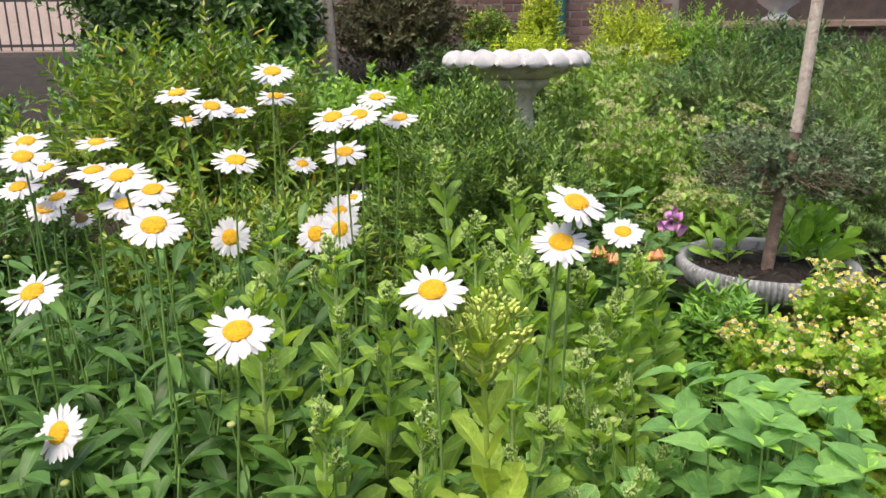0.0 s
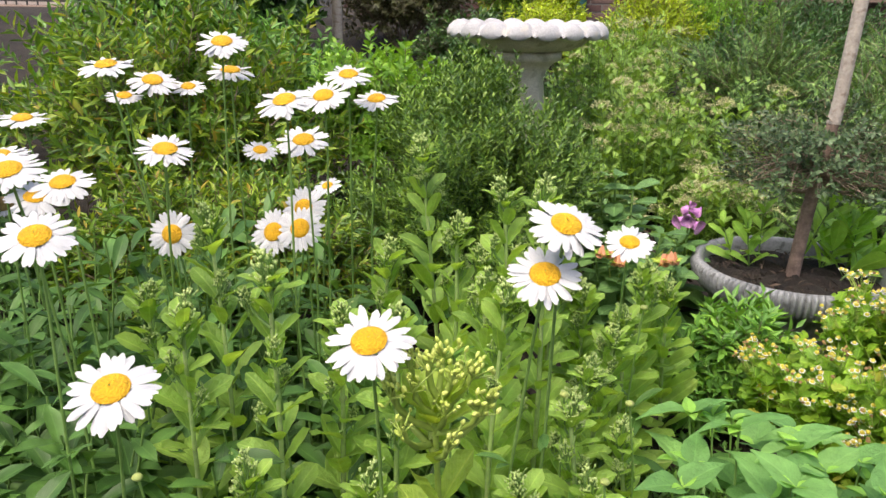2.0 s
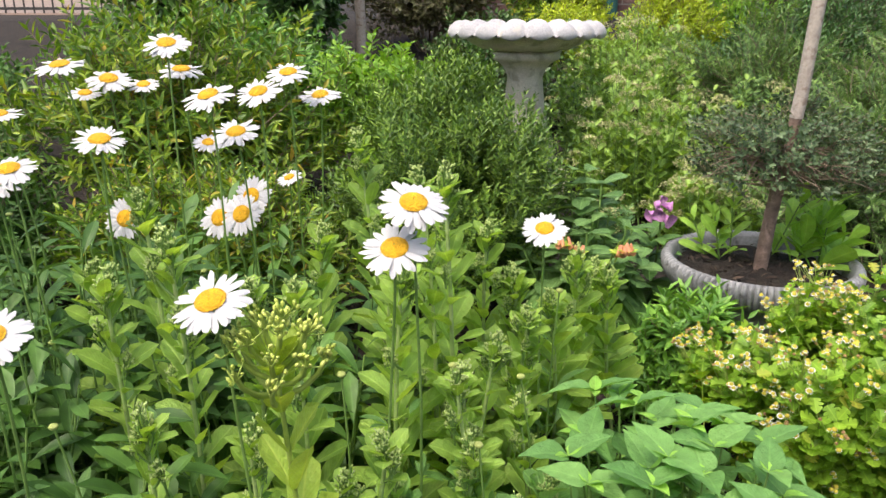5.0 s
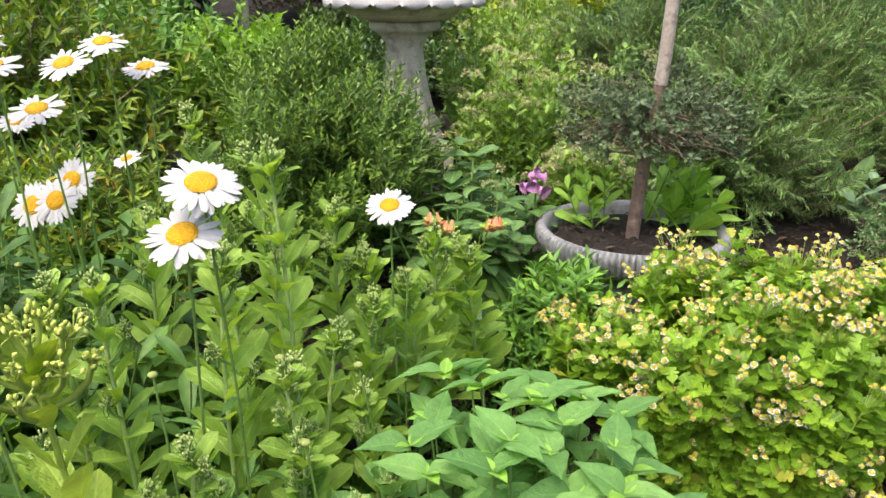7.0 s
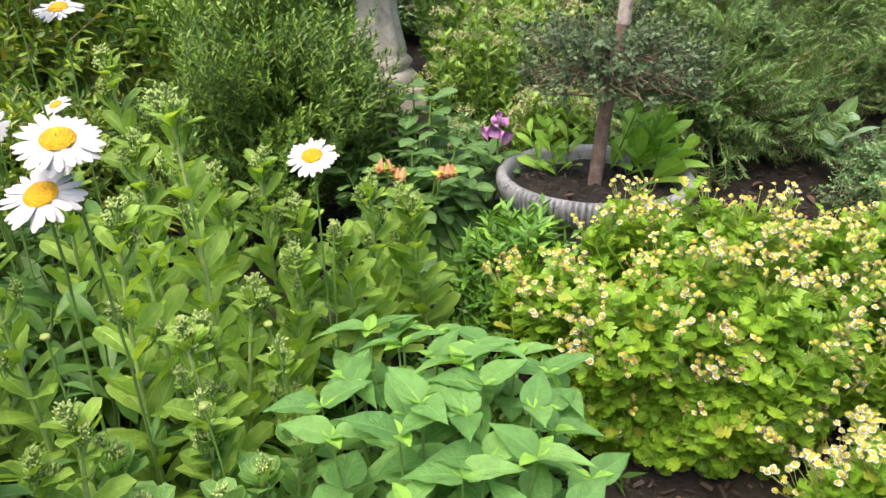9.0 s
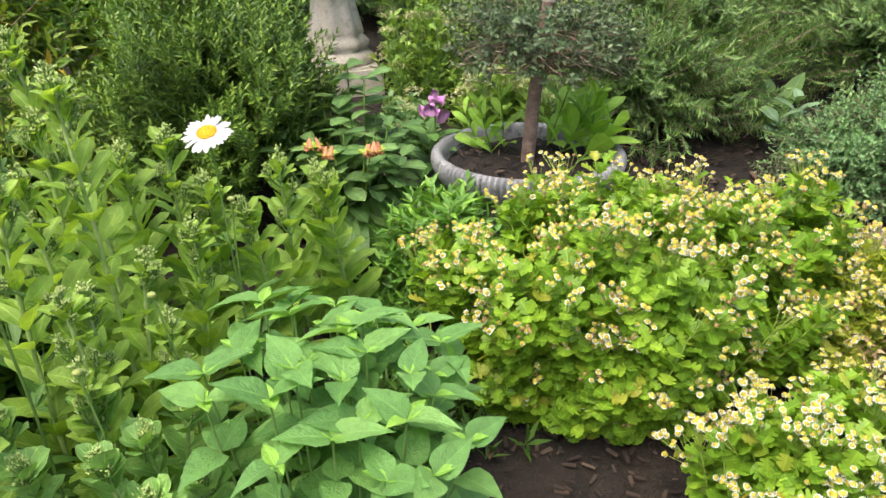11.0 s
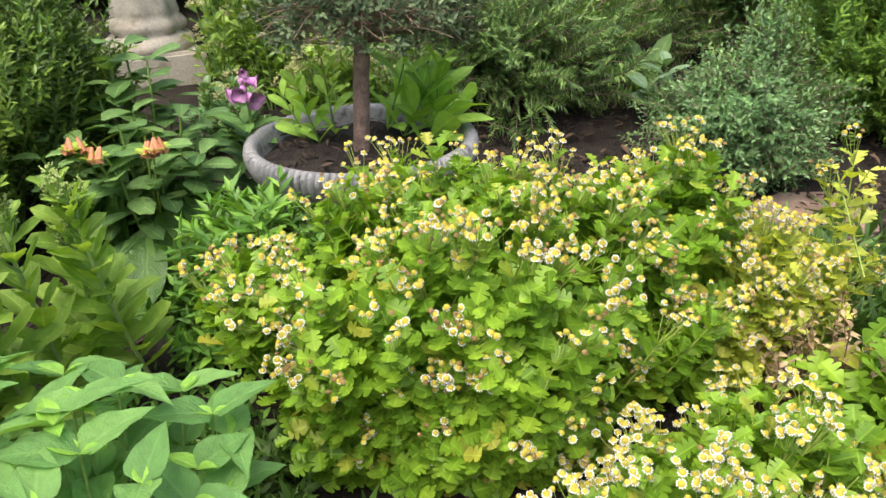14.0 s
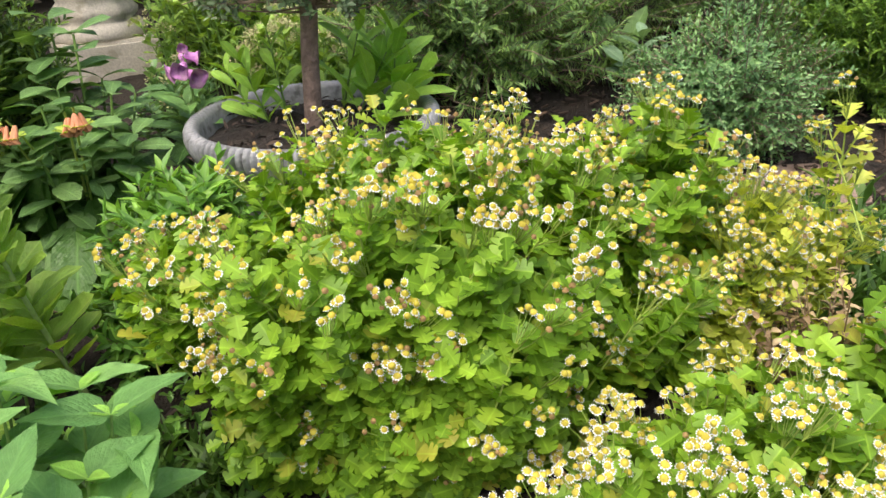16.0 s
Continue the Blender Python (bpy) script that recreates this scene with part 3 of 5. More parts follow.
# ---- concrete bird bath ----
def bird_bath(x, y):
    z = soil_at(x, y)
    ob = thing("bird_bath", (x, y, z + 0.027), "weathered concrete bird bath with a scalloped pale bowl on a pedestal", "bird bath")
    flat = box_mesh("base_block", (0.34, 0.34, 0.14), M_CONCRETE, 0.012, 0.001)
    part("base_block", flat, ob, at=pose(0, 0, 0.02, 0, 0, 20))

    def wob_foot(a, r, h, k):
        return 0.006 * np.cos(a * 8) * (1 if 0.16 < h < 0.45 else 0), 0

    foot = [(0.01, 0.085), (0.155, 0.085), (0.165, 0.1), (0.165, 0.125), (0.15, 0.14), (0.128, 0.15), (0.14, 0.165), (0.145, 0.185), (0.132, 0.2),
            (0.118, 0.215), (0.122, 0.225), (0.114, 0.26), (0.098, 0.32), (0.086, 0.38), (0.08, 0.44), (0.079, 0.5), (0.09, 0.53), (0.108, 0.555),
            (0.13, 0.572), (0.15, 0.58), (0.156, 0.592), (0.156, 0.612), (0.145, 0.622), (0.02, 0.625)]
    v, q = lathe(foot, 64, wob_foot)
    part("pedestal", mesh_of("pedestal", v, [q], None, [M_CONCRETE]), ob)
    n = 18

    def wob_bowl(a, r, h, k):
        s = max(0.0, min(1.0, (r - 0.2) / 0.14))
        lobe = np.abs(np.sin(a * n / 2)) ** 0.8
        return 0.02 * s * (lobe - 0.5), 0.02 * s * (lobe - 0.6) * (1 if h > 0.69 else 0.3)

    under = [(0.02, 0.616), (0.14, 0.618), (0.2, 0.627), (0.25, 0.65), (0.277, 0.68), (0.284, 0.7)]
    v, q = lathe(under, 144)
    part("bowl", mesh_of("bowl", v, [q], None, [M_CONCRETE]), ob)
    rim = [(0.262, 0.693), (0.29, 0.69), (0.33, 0.687), (0.343, 0.692), (0.344, 0.703), (0.335, 0.722), (0.315, 0.74), (0.295, 0.748), (0.275, 0.742),
           (0.255, 0.722), (0.22, 0.7), (0.15, 0.682), (0.02, 0.676)]

    def wob_rim(a, r, h, k):
        lobe = np.abs(np.cos(a * n / 2)) ** 0.7
        s = min(1.0, max(0.0, (r - 0.2) / 0.1))
        out = 0.016 * s * (lobe - 0.4)
        down = -0.02 * (1 - lobe) * s if k >= 4 else 0.022 * s * (0.4 - lobe)
        return out, down

    v, q = lathe(rim, 180, wob_rim)
    part("scalloped_rim", mesh_of("scalloped_rim", v, [q], None, [M_CONC_RIM]), ob, "pale scalloped concrete rim")
    return ob


bird_bath(0.312, 3.7)


# ---- fluted planter with a standard tree ----
PLANTER = Vector((1.035, 2.395, 0.0))


def planter(at):
    z = soil_at(at.x, at.y) - 0.01
    ob = thing("planter", (at.x, at.y, z), "grey fluted round urn planter filled with soil", "planter")
    k0 = 0.43 - z
    prof = [(0.02, 0), (0.19, 0), (0.2, 0.02), (0.19, 0.04), (0.2, 0.07), (0.235, k0 * 0.45), (0.255, k0 - 0.095), (0.262, k0 - 0.085), (0.285, k0 - 0.078)]
    v, q = lathe(prof, 72)
    v[:, :2] *= 0.9
    part("body", mesh_of("body", v, [q], None, [M_LEAD]), ob)

    def flute(a, r, h, k):
        s = 1.0 if 0 < k < 7 else 0.0
        rib = np.abs(np.sin(a * 50)) ** 0.6 - 0.8
        return 0.017 * s * rib, 0.006 * s * rib

    rim = [(0.272, k0 - 0.088), (0.284, k0 - 0.084), (0.3, k0 - 0.066), (0.311, k0 - 0.045), (0.315, k0 - 0.026), (0.312, k0 - 0.012), (0.304, k0 - 0.003),
           (0.294, k0), (0.284, k0 - 0.004), (0.277, k0 - 0.016), (0.27, k0 - 0.06)]
    v, q = lathe(rim, 800, flute)
    v[:, :2] *= 0.9
    part("fluted_rim", mesh_of("fluted_rim", v, [q], None, [M_LEAD]), ob, "rolled grey rim with upright flutes")
    v, q = lathe([(0.272, k0 - 0.05), (0.2, k0 - 0.042), (0.1, k0 - 0.03), (0.01, k0 - 0.03)], 40, lambda a, r, h, k: (0, 0.008 * np.sin(a * 7 + r * 60)))
    v[:, :2] *= 0.92
    part("potting_soil", mesh_of("potting_soil", v, [q], None, [M_SOIL]), ob)
    n = 260
    a, r = rng.uniform(0, 6.28, n), 0.21 * np.sqrt(rng.random(n))
    pos = np.stack([r * np.cos(a), r * np.sin(a), k0 - 0.035 + rng.uniform(0, 0.012, n)], -1)
    f = frames(pos, np.stack([rng.normal(size=n), rng.normal(size=n), rng.normal(size=n) * 0.3], -1), np.stack([rng.normal(size=n) * 0.5, rng.normal(size=n) * 0.5, np.ones(n)], -1), rng.uniform(0.012, 0.04, n))
    part("litter", scatter("litter", blade(3, 1, 0.22, 0.5, 0.5, 0.6, 0.3), f, M_CHIP), ob, "dry brown leaf litter", kind="stuff")
    return ob


planter(PLANTER)


def standard_tree(at):
    ob = thing("standard_tree", (at.x, at.y, 0.385), "slim pale-trunked standard tree with a twiggy grey-green crown", "tree")
    low = [(-0.005, -0.02, -0.02), (0.0, -0.02, 0.05), (0.008, -0.02, 0.18), (0.02, -0.02, 0.3), (0.032, -0.02, 0.41), (0.04, -0.02, 0.47)]
    top = [(0.039, -0.02, 0.46), (0.045, -0.02, 0.53), (0.05, -0.02, 0.65), (0.056, -0.02, 0.78), (0.075, -0.01, 1.05), (0.1, 0, 1.6)]
    part("lower_trunk", tubes("lower_trunk", [low], [(0.021, 0.0165)], M_BARK, 12), ob, "rough brown lower trunk")
    part("upper_trunk", tubes("upper_trunk", [top], [(0.0185, 0.0175)], M_BARK_PALE, 12), ob, "smooth pale upper trunk")
    n = 620
    a = rng.uniform(0, 2 * math.pi, n)
    r = np.sqrt(rng.random(n))
    tip = np.stack([0.03 + 0.27 * r * np.cos(a), 0.24 * r * np.sin(a), 0.3 + 0.21 * rng.random(n) * (1.1 - 0.55 * r)], -1)
    tip[:, 2] += lumps(tip, 0.08, 6)
    d = unit(np.stack([np.cos(a) * (0.4 + r), np.sin(a) * (0.4 + r), rng.uniform(0.1, 1.1, n)], -1) + rng.normal(size=(n, 3)) * 0.3)
    f, lines = sprays(tip - d * 0.05, d, rng.uniform(0.04, 0.085, n), 9, 0.9, 0.02, 0.5, 2.4, 0.3)
    part("foliage", scatter("foliage", L_OVAL, f, M_TOPIARY), ob, kind="stuff")
    m = 150
    a = rng.uniform(0, 2 * math.pi, m)
    r = rng.uniform(0.12, 0.29, m)
    tw = [arc((0.02, -0.02, 0.26 + 0.14 * rng.random()), (0.03 + R * math.cos(A), R * 0.9 * math.sin(A), 0.28 + 0.09 * rng.random()),
              (rng.uniform(-0.02, 0.02), rng.uniform(-0.02, 0.02), rng.uniform(-0.02, 0.03)), 6) for A, R in zip(a, r)]
    part("twigwork", tubes("twigwork", tw, [(0.0028, 0.0009)] * m, M_TWIG, 4), ob, "bare grey-brown twigs", kind="stuff")
    part("fine_twigwork", tubes("fine_twigwork", lines, [(0.0012, 0.0006)] * n, M_TWIG, 3), ob, kind="stuff")
    return ob


standard_tree(PLANTER)


def leafy_stem(ob, root, tip, mesh_list, pairs, size, spread, stem_r, stem_mat, top=0.5, first=0.2, lean=(0, 0, 0), phi=1.5708, hang=0.0, name="leaf"):
    """A stem with single leaf objects in pairs, larger below."""
    pts = arc(root, tip, lean, 6)
    part("stem", tubes("stem", [pts], [(stem_r, stem_r * 0.6)], stem_mat, 6), ob)
    d = Vector(pts[-1]) - Vector(pts[0])
    d.normalize()
    a0 = random.uniform(0, 3.14)
    for k in range(pairs):
        u = first + (1 - first) * k / max(1, pairs - 1)
        i = min(4, int(u * 5))
        p = Vector(pts[i]).lerp(Vector(pts[i + 1]), u * 5 - i)
        s = size * (1 - (1 - top) * u ** 1.6) * random.uniform(0.85, 1.12)
        for side in (0, math.pi):
            ang = a0 + k * phi + side + random.uniform(-0.25, 0.25)
            rad = Vector((math.cos(ang), math.sin(ang), 0))
            sp = spread * (1.15 - 0.55 * u) + random.uniform(-0.12, 0.12)
            al = d * math.cos(sp) + rad * math.sin(sp) - Vector((0, 0, hang * (1 - u)))
            part(name, random.choice(mesh_list), ob, at=placed(p, al, d + Vector((random.uniform(-0.35, 0.35), random.uniform(-0.35, 0.35), 0.2)), s))


def leaf_meshes(name, material, versions):
    out = []
    for v in versions:
        vs, q, uv = v
        out.append(mesh_of(name, vs, [q], uv, [material]))
    return out


def weed_in_pot():
    meshes = leaf_meshes("leaf", M_LANCE, [blade(7, 2, 0.38, 1.0, 0.5, 0.25, 0.15), blade(7, 2, 0.34, 1.0, 0.5, 0.3, 0.4)])
    spots = [(0.1, 0.05, 0.18, 0.15, 7, 0.13), (0.14, -0.02, 0.24, 0.1, 7, 0.14), (0.19, 0.06, 0.2, 0.18, 6, 0.13), (0.07, 0.12, 0.12, 0.19, 6, 0.12), (0.16, 0.12, 0.2, 0.15, 6, 0.12),
             (-0.1, 0.06, -0.14, 0.16, 6, 0.085), (-0.06, 0.1, -0.08, 0.22, 6, 0.075), (-0.13, 0.1, -0.18, 0.12, 5, 0.08)]
    for x, y, tx, tz, pairs, size in spots:
        ob = thing("leafy_weed", (PLANTER.x + x, PLANTER.y + y, 0.385), "bright green lance-leaved plant growing in the planter", "plant", "plants in the planter")
        leafy_stem(ob, (0, 0, 0), (tx - x, random.uniform(-0.05, 0.03), tz), meshes, pairs - 1, size * 1.08, 0.7, 0.003, M_STEM, 0.6, 0.08)


weed_in_pot()


# ---- shasta daisies ----
def petal_ring(n, r, seed):
    rs = np.random.default_rng(seed)
    ang = np.arange(n) / n * 2 * math.pi + rs.uniform(-0.06, 0.06, n)
    vs, q, uv = blade(4, 1, 0.3, 0.25, 0.16, -0.35, 0.12)
    al = np.stack([np.cos(ang), np.sin(ang), rs.uniform(-0.16, 0.14, n)], -1)
    no = np.stack([rs.normal(size=n) * 0.12, rs.normal(size=n) * 0.12, np.ones(n)], -1)
    pos = np.stack([np.cos(ang) * 0.3 * r, np.sin(ang) * 0.3 * r, rs.uniform(-0.02, 0.02, n) * r], -1)
    return scatter("petals", (vs, q, uv), frames(pos, al, no, r * rs.uniform(0.64, 0.76, n)), M_PETAL)


def disc_mesh(r, h, material, name="disc"):
    v, q = dome(r, h, 6, 20)
    return mesh_of(name, v, [q], None, [material])


def petal_set(n, r, seed):
    """Placements for single petals round a disc."""
    rs = np.random.default_rng(seed)
    out = []
    for k in range(n):
        a = k / n * 2 * math.pi + rs.uniform(-0.07, 0.07)
        c = Vector((math.cos(a), math.sin(a), 0))
        out.append(placed(c * 0.32 * r + Vector((0, 0, rs.uniform(-0.025, 0.025))), c + Vector((0, 0, rs.uniform(-0.2, 0.12))),
                          Vector((rs.normal() * 0.14, rs.normal() * 0.14, 1)), r * rs.uniform(0.62, 0.76)))
    return out


PETAL = [mesh_of("petal", *[(v, [q], t)][0], [M_PETAL]) for v, q, t in (blade(5, 1, 0.3, 0.25, 0.16, -0.3, 0.1), blade(5, 1, 0.33, 0.3, 0.18, -0.4, 0.2), blade(5, 1, 0.28, 0.25, 0.2, -0.2, 0.02))]
PETALS = [petal_ring(n, 1.0, s) for n, s in ((26, 1), (23, 2), (29, 3), (25, 7))]
DISC = disc_mesh(0.42, 0.13, M_DISC)
CALYX = mesh_of("calyx", *[(lambda vq: (vq[0], [vq[1]]))(lathe([(0.34, -0.02), (0.3, -0.1), (0.16, -0.17), (0.04, -0.2)], 14))][0], None, [M_BUD])
DAISY_LEAVES = leaf_meshes("leaf", M_DAISY_LEAF, [blade(6, 1, 0.27, 0.95, 0.6, 0.35, 0.35, lobes=0.1, nlobes=4.5), blade(6, 1, 0.23, 0.9, 0.6, 0.4, 0.15, lobes=0.1, nlobes=5.5)])


def daisy(head, lean, radius=0.0445, single=False):
    """head: the flower's middle; lean: degrees by which it faces the path and its turn."""
    hx, hy, hz = head
    rx, ry = hx + random.uniform(-0.05, 0.05), hy + random.uniform(0.02, 0.12)
    rz = soil_at(rx, ry)
    ob = thing("shasta_daisy", (rx, ry, rz), "white daisy with a golden disc on a green stem", "flower", "shasta daisies")
    tilt, turn = lean
    n = pose(0, 0, 0, tilt, 0, turn).to_3x3() @ Vector((0, 0, 1))
    tip = Vector((hx - rx, hy - ry, hz - rz))
    end = tip - n * radius * 0.2
    pts = arc((0, 0, 0), end, (random.uniform(-0.035, 0.035), random.uniform(0, 0.04), 0), 7)
    pts[-2] = np.array(end - n * 0.03) * 0.5 + pts[-2] * 0.5
    part("stem", tubes("stem", [pts], [(0.0028, 0.0019)], M_STEM, 6), ob)
    ring = random.randrange(4)
    fl = part("flower_head", CALYX if single else PETALS[ring], ob, at=Matrix.Translation(tip) @ pose(0, 0, 0, tilt, 0, turn) @ Matrix.Diagonal((radius, radius, radius, 1)))
    part("disc", DISC, fl, "domed golden disc", at=pose(0, 0, 0.02))
    if single:
        for m in petal_set((29, 26, 32, 28)[ring], 1.0, int(abs(hx * 7919 + hz * 104729))):
            part("petal", random.choice(PETAL), fl, at=m)
    else:
        part("calyx", CALYX, fl, at=pose(0, 0, 0))
    for k in range(11):
        u = random.uniform(0.1, 0.85)
        p = Vector(pts[int(u * 6)])
        a = random.uniform(0, 6.28)
        part("leaf", random.choice(DAISY_LEAVES), ob, at=placed(p, (math.cos(a), math.sin(a), random.uniform(0.3, 1.0)), (0, 0, 1), random.uniform(0.05, 0.1) * (1.2 - u)))
    return ob


NEAR_DAISIES = [(-0.269, 0.878, 0.796), (-0.026, 0.926, 0.832), (0.184, 1.092, 0.910), (0.161, 1.076, 0.853), (0.367, 1.572, 0.739), (-0.615, 1.047, 0.559),
                (-0.654, 1.107, 0.771), (-0.438, 1.072, 0.885), (-0.515, 1.161, 0.943)]
MID_DAISIES = [(-0.53, 1.312, 0.891), (-0.665, 1.382, 0.914), (-0.615, 1.381, 0.85), (-0.392, 1.362, 0.934), (-0.541, 1.515, 1.044), (-0.508, 1.619, 1.009),
               (-0.369, 1.598, 1.08), (-0.384, 1.683, 1.023), (-0.222, 1.428, 1.003), (-0.193, 1.597, 0.99), (-0.164, 1.701, 1.018), (-0.12, 1.776, 0.964), (-0.216, 1.525, 0.923)]
FAR_DAISIES = [(-0.243, 1.584, 0.746), (-0.3, 1.608, 0.73), (-0.257, 1.683, 0.758), (-0.795, 1.386, 0.94), (-0.86, 1.52, 0.95),
               (-0.887, 1.515, 0.859), (-0.84, 1.57, 0.825), (-0.771, 1.636, 0.932), (-0.567, 1.627, 0.979), (-0.462, 1.669, 0.993), (-0.9, 1.65, 0.875),
               (-0.92, 1.66, 0.78), (-0.33, 1.66, 0.877), (-0.262, 1.965, 0.736)]
for k, p in enumerate(NEAR_DAISIES):
    daisy(p, {5: (52, -20), 6: (28, -12)}.get(k, (27 + random.uniform(-5, 5), random.uniform(-25, 25))), single=True)
for p in MID_DAISIES:
    daisy(p, (19 + random.uniform(-7, 8), random.uniform(-30, 30)), single=True)
for k, p in enumerate(FAR_DAISIES):
    daisy(p, (58, -10) if k < 3 else (19 + random.uniform(-7, 8), random.uniform(-30, 30)), 0.045 if k not in (8, 9, 12, 13) else 0.033)
daisy((-0.472, 1.549, 0.739), (68, 8), 0.043)


def spent_daisy(head):
    x, y, z = head
    g = soil_at(x, y + 0.05)
    ob = thing("spent_daisy", (x, y + 0.05, g), "withered daisy head with brown disc and curled petals", "flower")
    tip = Vector((0, -0.05, z - g))
    part("stem", tubes("stem", [arc((0, 0, 0), tip, (0.02, 0, 0), 6)], [(0.003, 0.002)], M_STEM, 6), ob)
    m = Matrix.Translation(tip) @ pose(0, 0, 0, 30, 0, 0) @ Matrix.Diagonal((0.033, 0.033, 0.033, 1))
    fl = part("flower_head", PETALS[1], ob, at=m @ Matrix.Diagonal((0.8, 0.8, 1.6, 1)))
    part("disc", disc_mesh(0.55, 0.4, M_SPENT), fl, "swollen brown disc")


spent_daisy((-0.82, 1.62, 0.765))


def daisy_bud(at):
    x, y, z = at
    g = soil_at(x, y + 0.04)
    ob = thing("daisy_bud", (x, y + 0.04, g), "closed green daisy bud on a thin stem", "flower bud", "daisy buds")
    tip = Vector((0, -0.04, z - g))
    part("stem", tubes("stem", [arc((0, 0, 0), tip, (random.uniform(-0.03, 0.03), 0, 0), 6)], [(0.0026, 0.0018)], M_STEM, 5), ob)
    v, q = lathe([(0.1, -0.55), (0.7, -0.4), (1.0, 0.0), (0.8, 0.4), (0.3, 0.6), (0.03, 0.62)], 10)
    part("bud", mesh_of("bud", v, [q], None, [M_BUD]), ob, at=Matrix.Translation(tip) @ Matrix.Diagonal((0.0075,) * 3 + (1,)))
    for k in range(5):
        a = random.uniform(0, 6.28)
        part("leaf", random.choice(DAISY_LEAVES), ob, at=placed(tip * random.uniform(0.2, 0.8), (math.cos(a), math.sin(a), random.uniform(0.4, 1.2)), (0, 0, 1), random.uniform(0.04, 0.08)))


for k in range(22):
    daisy_bud((random.uniform(-1.0, -0.1), random.uniform(0.95, 1.9), random.uniform(0.45, 0.75)))
for p in ((0.22, 1.25, 0.6), (0.33, 1.3, 0.56), (0.05, 1.2, 0.6), (0.4, 1.55, 0.62), (0.27, 1.15, 0.52)):
    daisy_bud(p)


def daisy_clump(x, y, rx, ry, n, h, k=13):
    ob = thing("daisy_foliage", (x, y, soil_at(x, y) - 0.02), "dense clump of dark green lance-shaped daisy leaves", "plant", "daisy clumps")
    b = np.stack([rng.normal(size=n) * rx * 0.55, rng.normal(size=n) * ry * 0.55, np.zeros(n)], -1)
    d = np.stack([b[:, 0] * 0.6 + rng.normal(size=n) * 0.15, b[:, 1] * 0.4 + rng.normal(size=n) * 0.15, np.ones(n)], -1)
    f, lines = sprays(b, d, h * rng.uniform(0.5, 1.1, n), k, 1.2, 0.125, 0.6, 2.4, 0.45, start=0.15)
    part("foliage", scatter("foliage", L_DAISY, f, M_DAISY_LEAF), ob, kind="stuff")
    part("stemwork", tubes("stemwork", lines, [(0.0032, 0.0018)] * n, M_STEM, 4), ob, kind="stuff")


for x, y, rx, ry, n, h in ((-0.75, 1.1, 0.34, 0.3, 210, 0.56), (-0.33, 1.0, 0.26, 0.24, 150, 0.46), (-0.75, 1.7, 0.4, 0.3, 130, 0.6),
                           (-0.25, 1.6, 0.3, 0.26, 90, 0.5), (-0.05, 1.1, 0.2, 0.2, 50, 0.28), (-1.3, 1.4, 0.35, 0.4, 110, 0.5), (0.2, 1.3, 0.22, 0.22, 50, 0.24)):
    daisy_clump(x, y, rx, ry, n, h)

# ---- budding plants with fleshy leaves ----
SEDUM_L = leaf_meshes("leaf", M_SEDUM, [blade(8, 2, 0.46, 0.9, 0.45, 0.3, 0.12, wave=0.03), blade(8, 2, 0.42, 0.85, 0.5, 0.4, -0.12, wave=0.03), blade(8, 2, 0.5, 0.95, 0.45, 0.25, 0.3, wave=0.04)])
ROSETTE_L = leaf_meshes("leaf", M_ROSETTE, [blade(8, 2, 0.62, 0.8, 0.35, 0.3, -0.25, wave=0.02), blade(8, 2, 0.56, 0.8, 0.35, 0.35, -0.1, wave=0.02), blade(8, 2, 0.66, 0.85, 0.38, 0.25, 0.1, wave=0.025)])
SEDUM_Y = leaf_meshes("leaf", M_SEDUM_LIME, [blade(7, 2, 0.5, 0.85, 0.4, 0.3, 0.1, wave=0.03), blade(7, 2, 0.46, 0.8, 0.4, 0.4, -0.12, wave=0.03)])
BUD_V, BUD_Q = lathe([(0.1, 0), (0.95, 0.6), (0.85, 1.4), (0.05, 1.9)], 5)


def bud_head(seed, spread, material, stem_mat, count, lime=False):
    """Forked stalks with fat buds: one mesh for the stalks, one for the buds."""
    rs = np.random.default_rng(seed)
    lines, rad, bud_f = [], [], []
    knob = 0.0055 if lime else 0.0042
    for k in range(count):
        a = k * 2.4 + rs.uniform(-0.3, 0.3)
        out = spread * math.sqrt((k + 0.5) / count)
        rise = 0.045 * (1 - k / count) + 0.01 * rs.random() + (spread - 0.04 if lime else 0)
        end = np.array([math.cos(a) * out, math.sin(a) * out, rise])
        lines.append(arc((0, 0, rise - 0.03 - out * 0.5), end, (math.cos(a) * out * 0.2, math.sin(a) * out * 0.2, -0.004), 4))
        rad.append((0.0034, 0.0024) if lime else (0.0019, 0.0013))
        m = rs.integers(9, 14)
        for j in range(m):
            e = end + np.array([rs.normal() * knob, rs.normal() * knob, rs.uniform(-1.4, 1.2) * knob])
            lines.append(arc(end - np.array([0, 0, 0.01]), e, (0, 0, 0), 2))
            rad.append((0.001, 0.0007))
            al = unit(np.array([rs.normal() * 0.5 + math.cos(a) * 0.5, rs.normal() * 0.5 + math.sin(a) * 0.5, 1.0]))
            bud_f.append(np.concatenate([np.stack([np.cross(al, [0.3, 0.5, 0.2]), np.cross(al, np.cross(al, [0.3, 0.5, 0.2])), al], -1) * (0.0036 if lime else 0.0032), e[:, None]], -1))
    stalks = tubes("bud_stalks", lines, rad, stem_mat, 4)
    buds = scatter("buds", (BUD_V, BUD_Q, np.zeros((len(BUD_V), 2))), np.array(bud_f), material)
    return stalks, buds


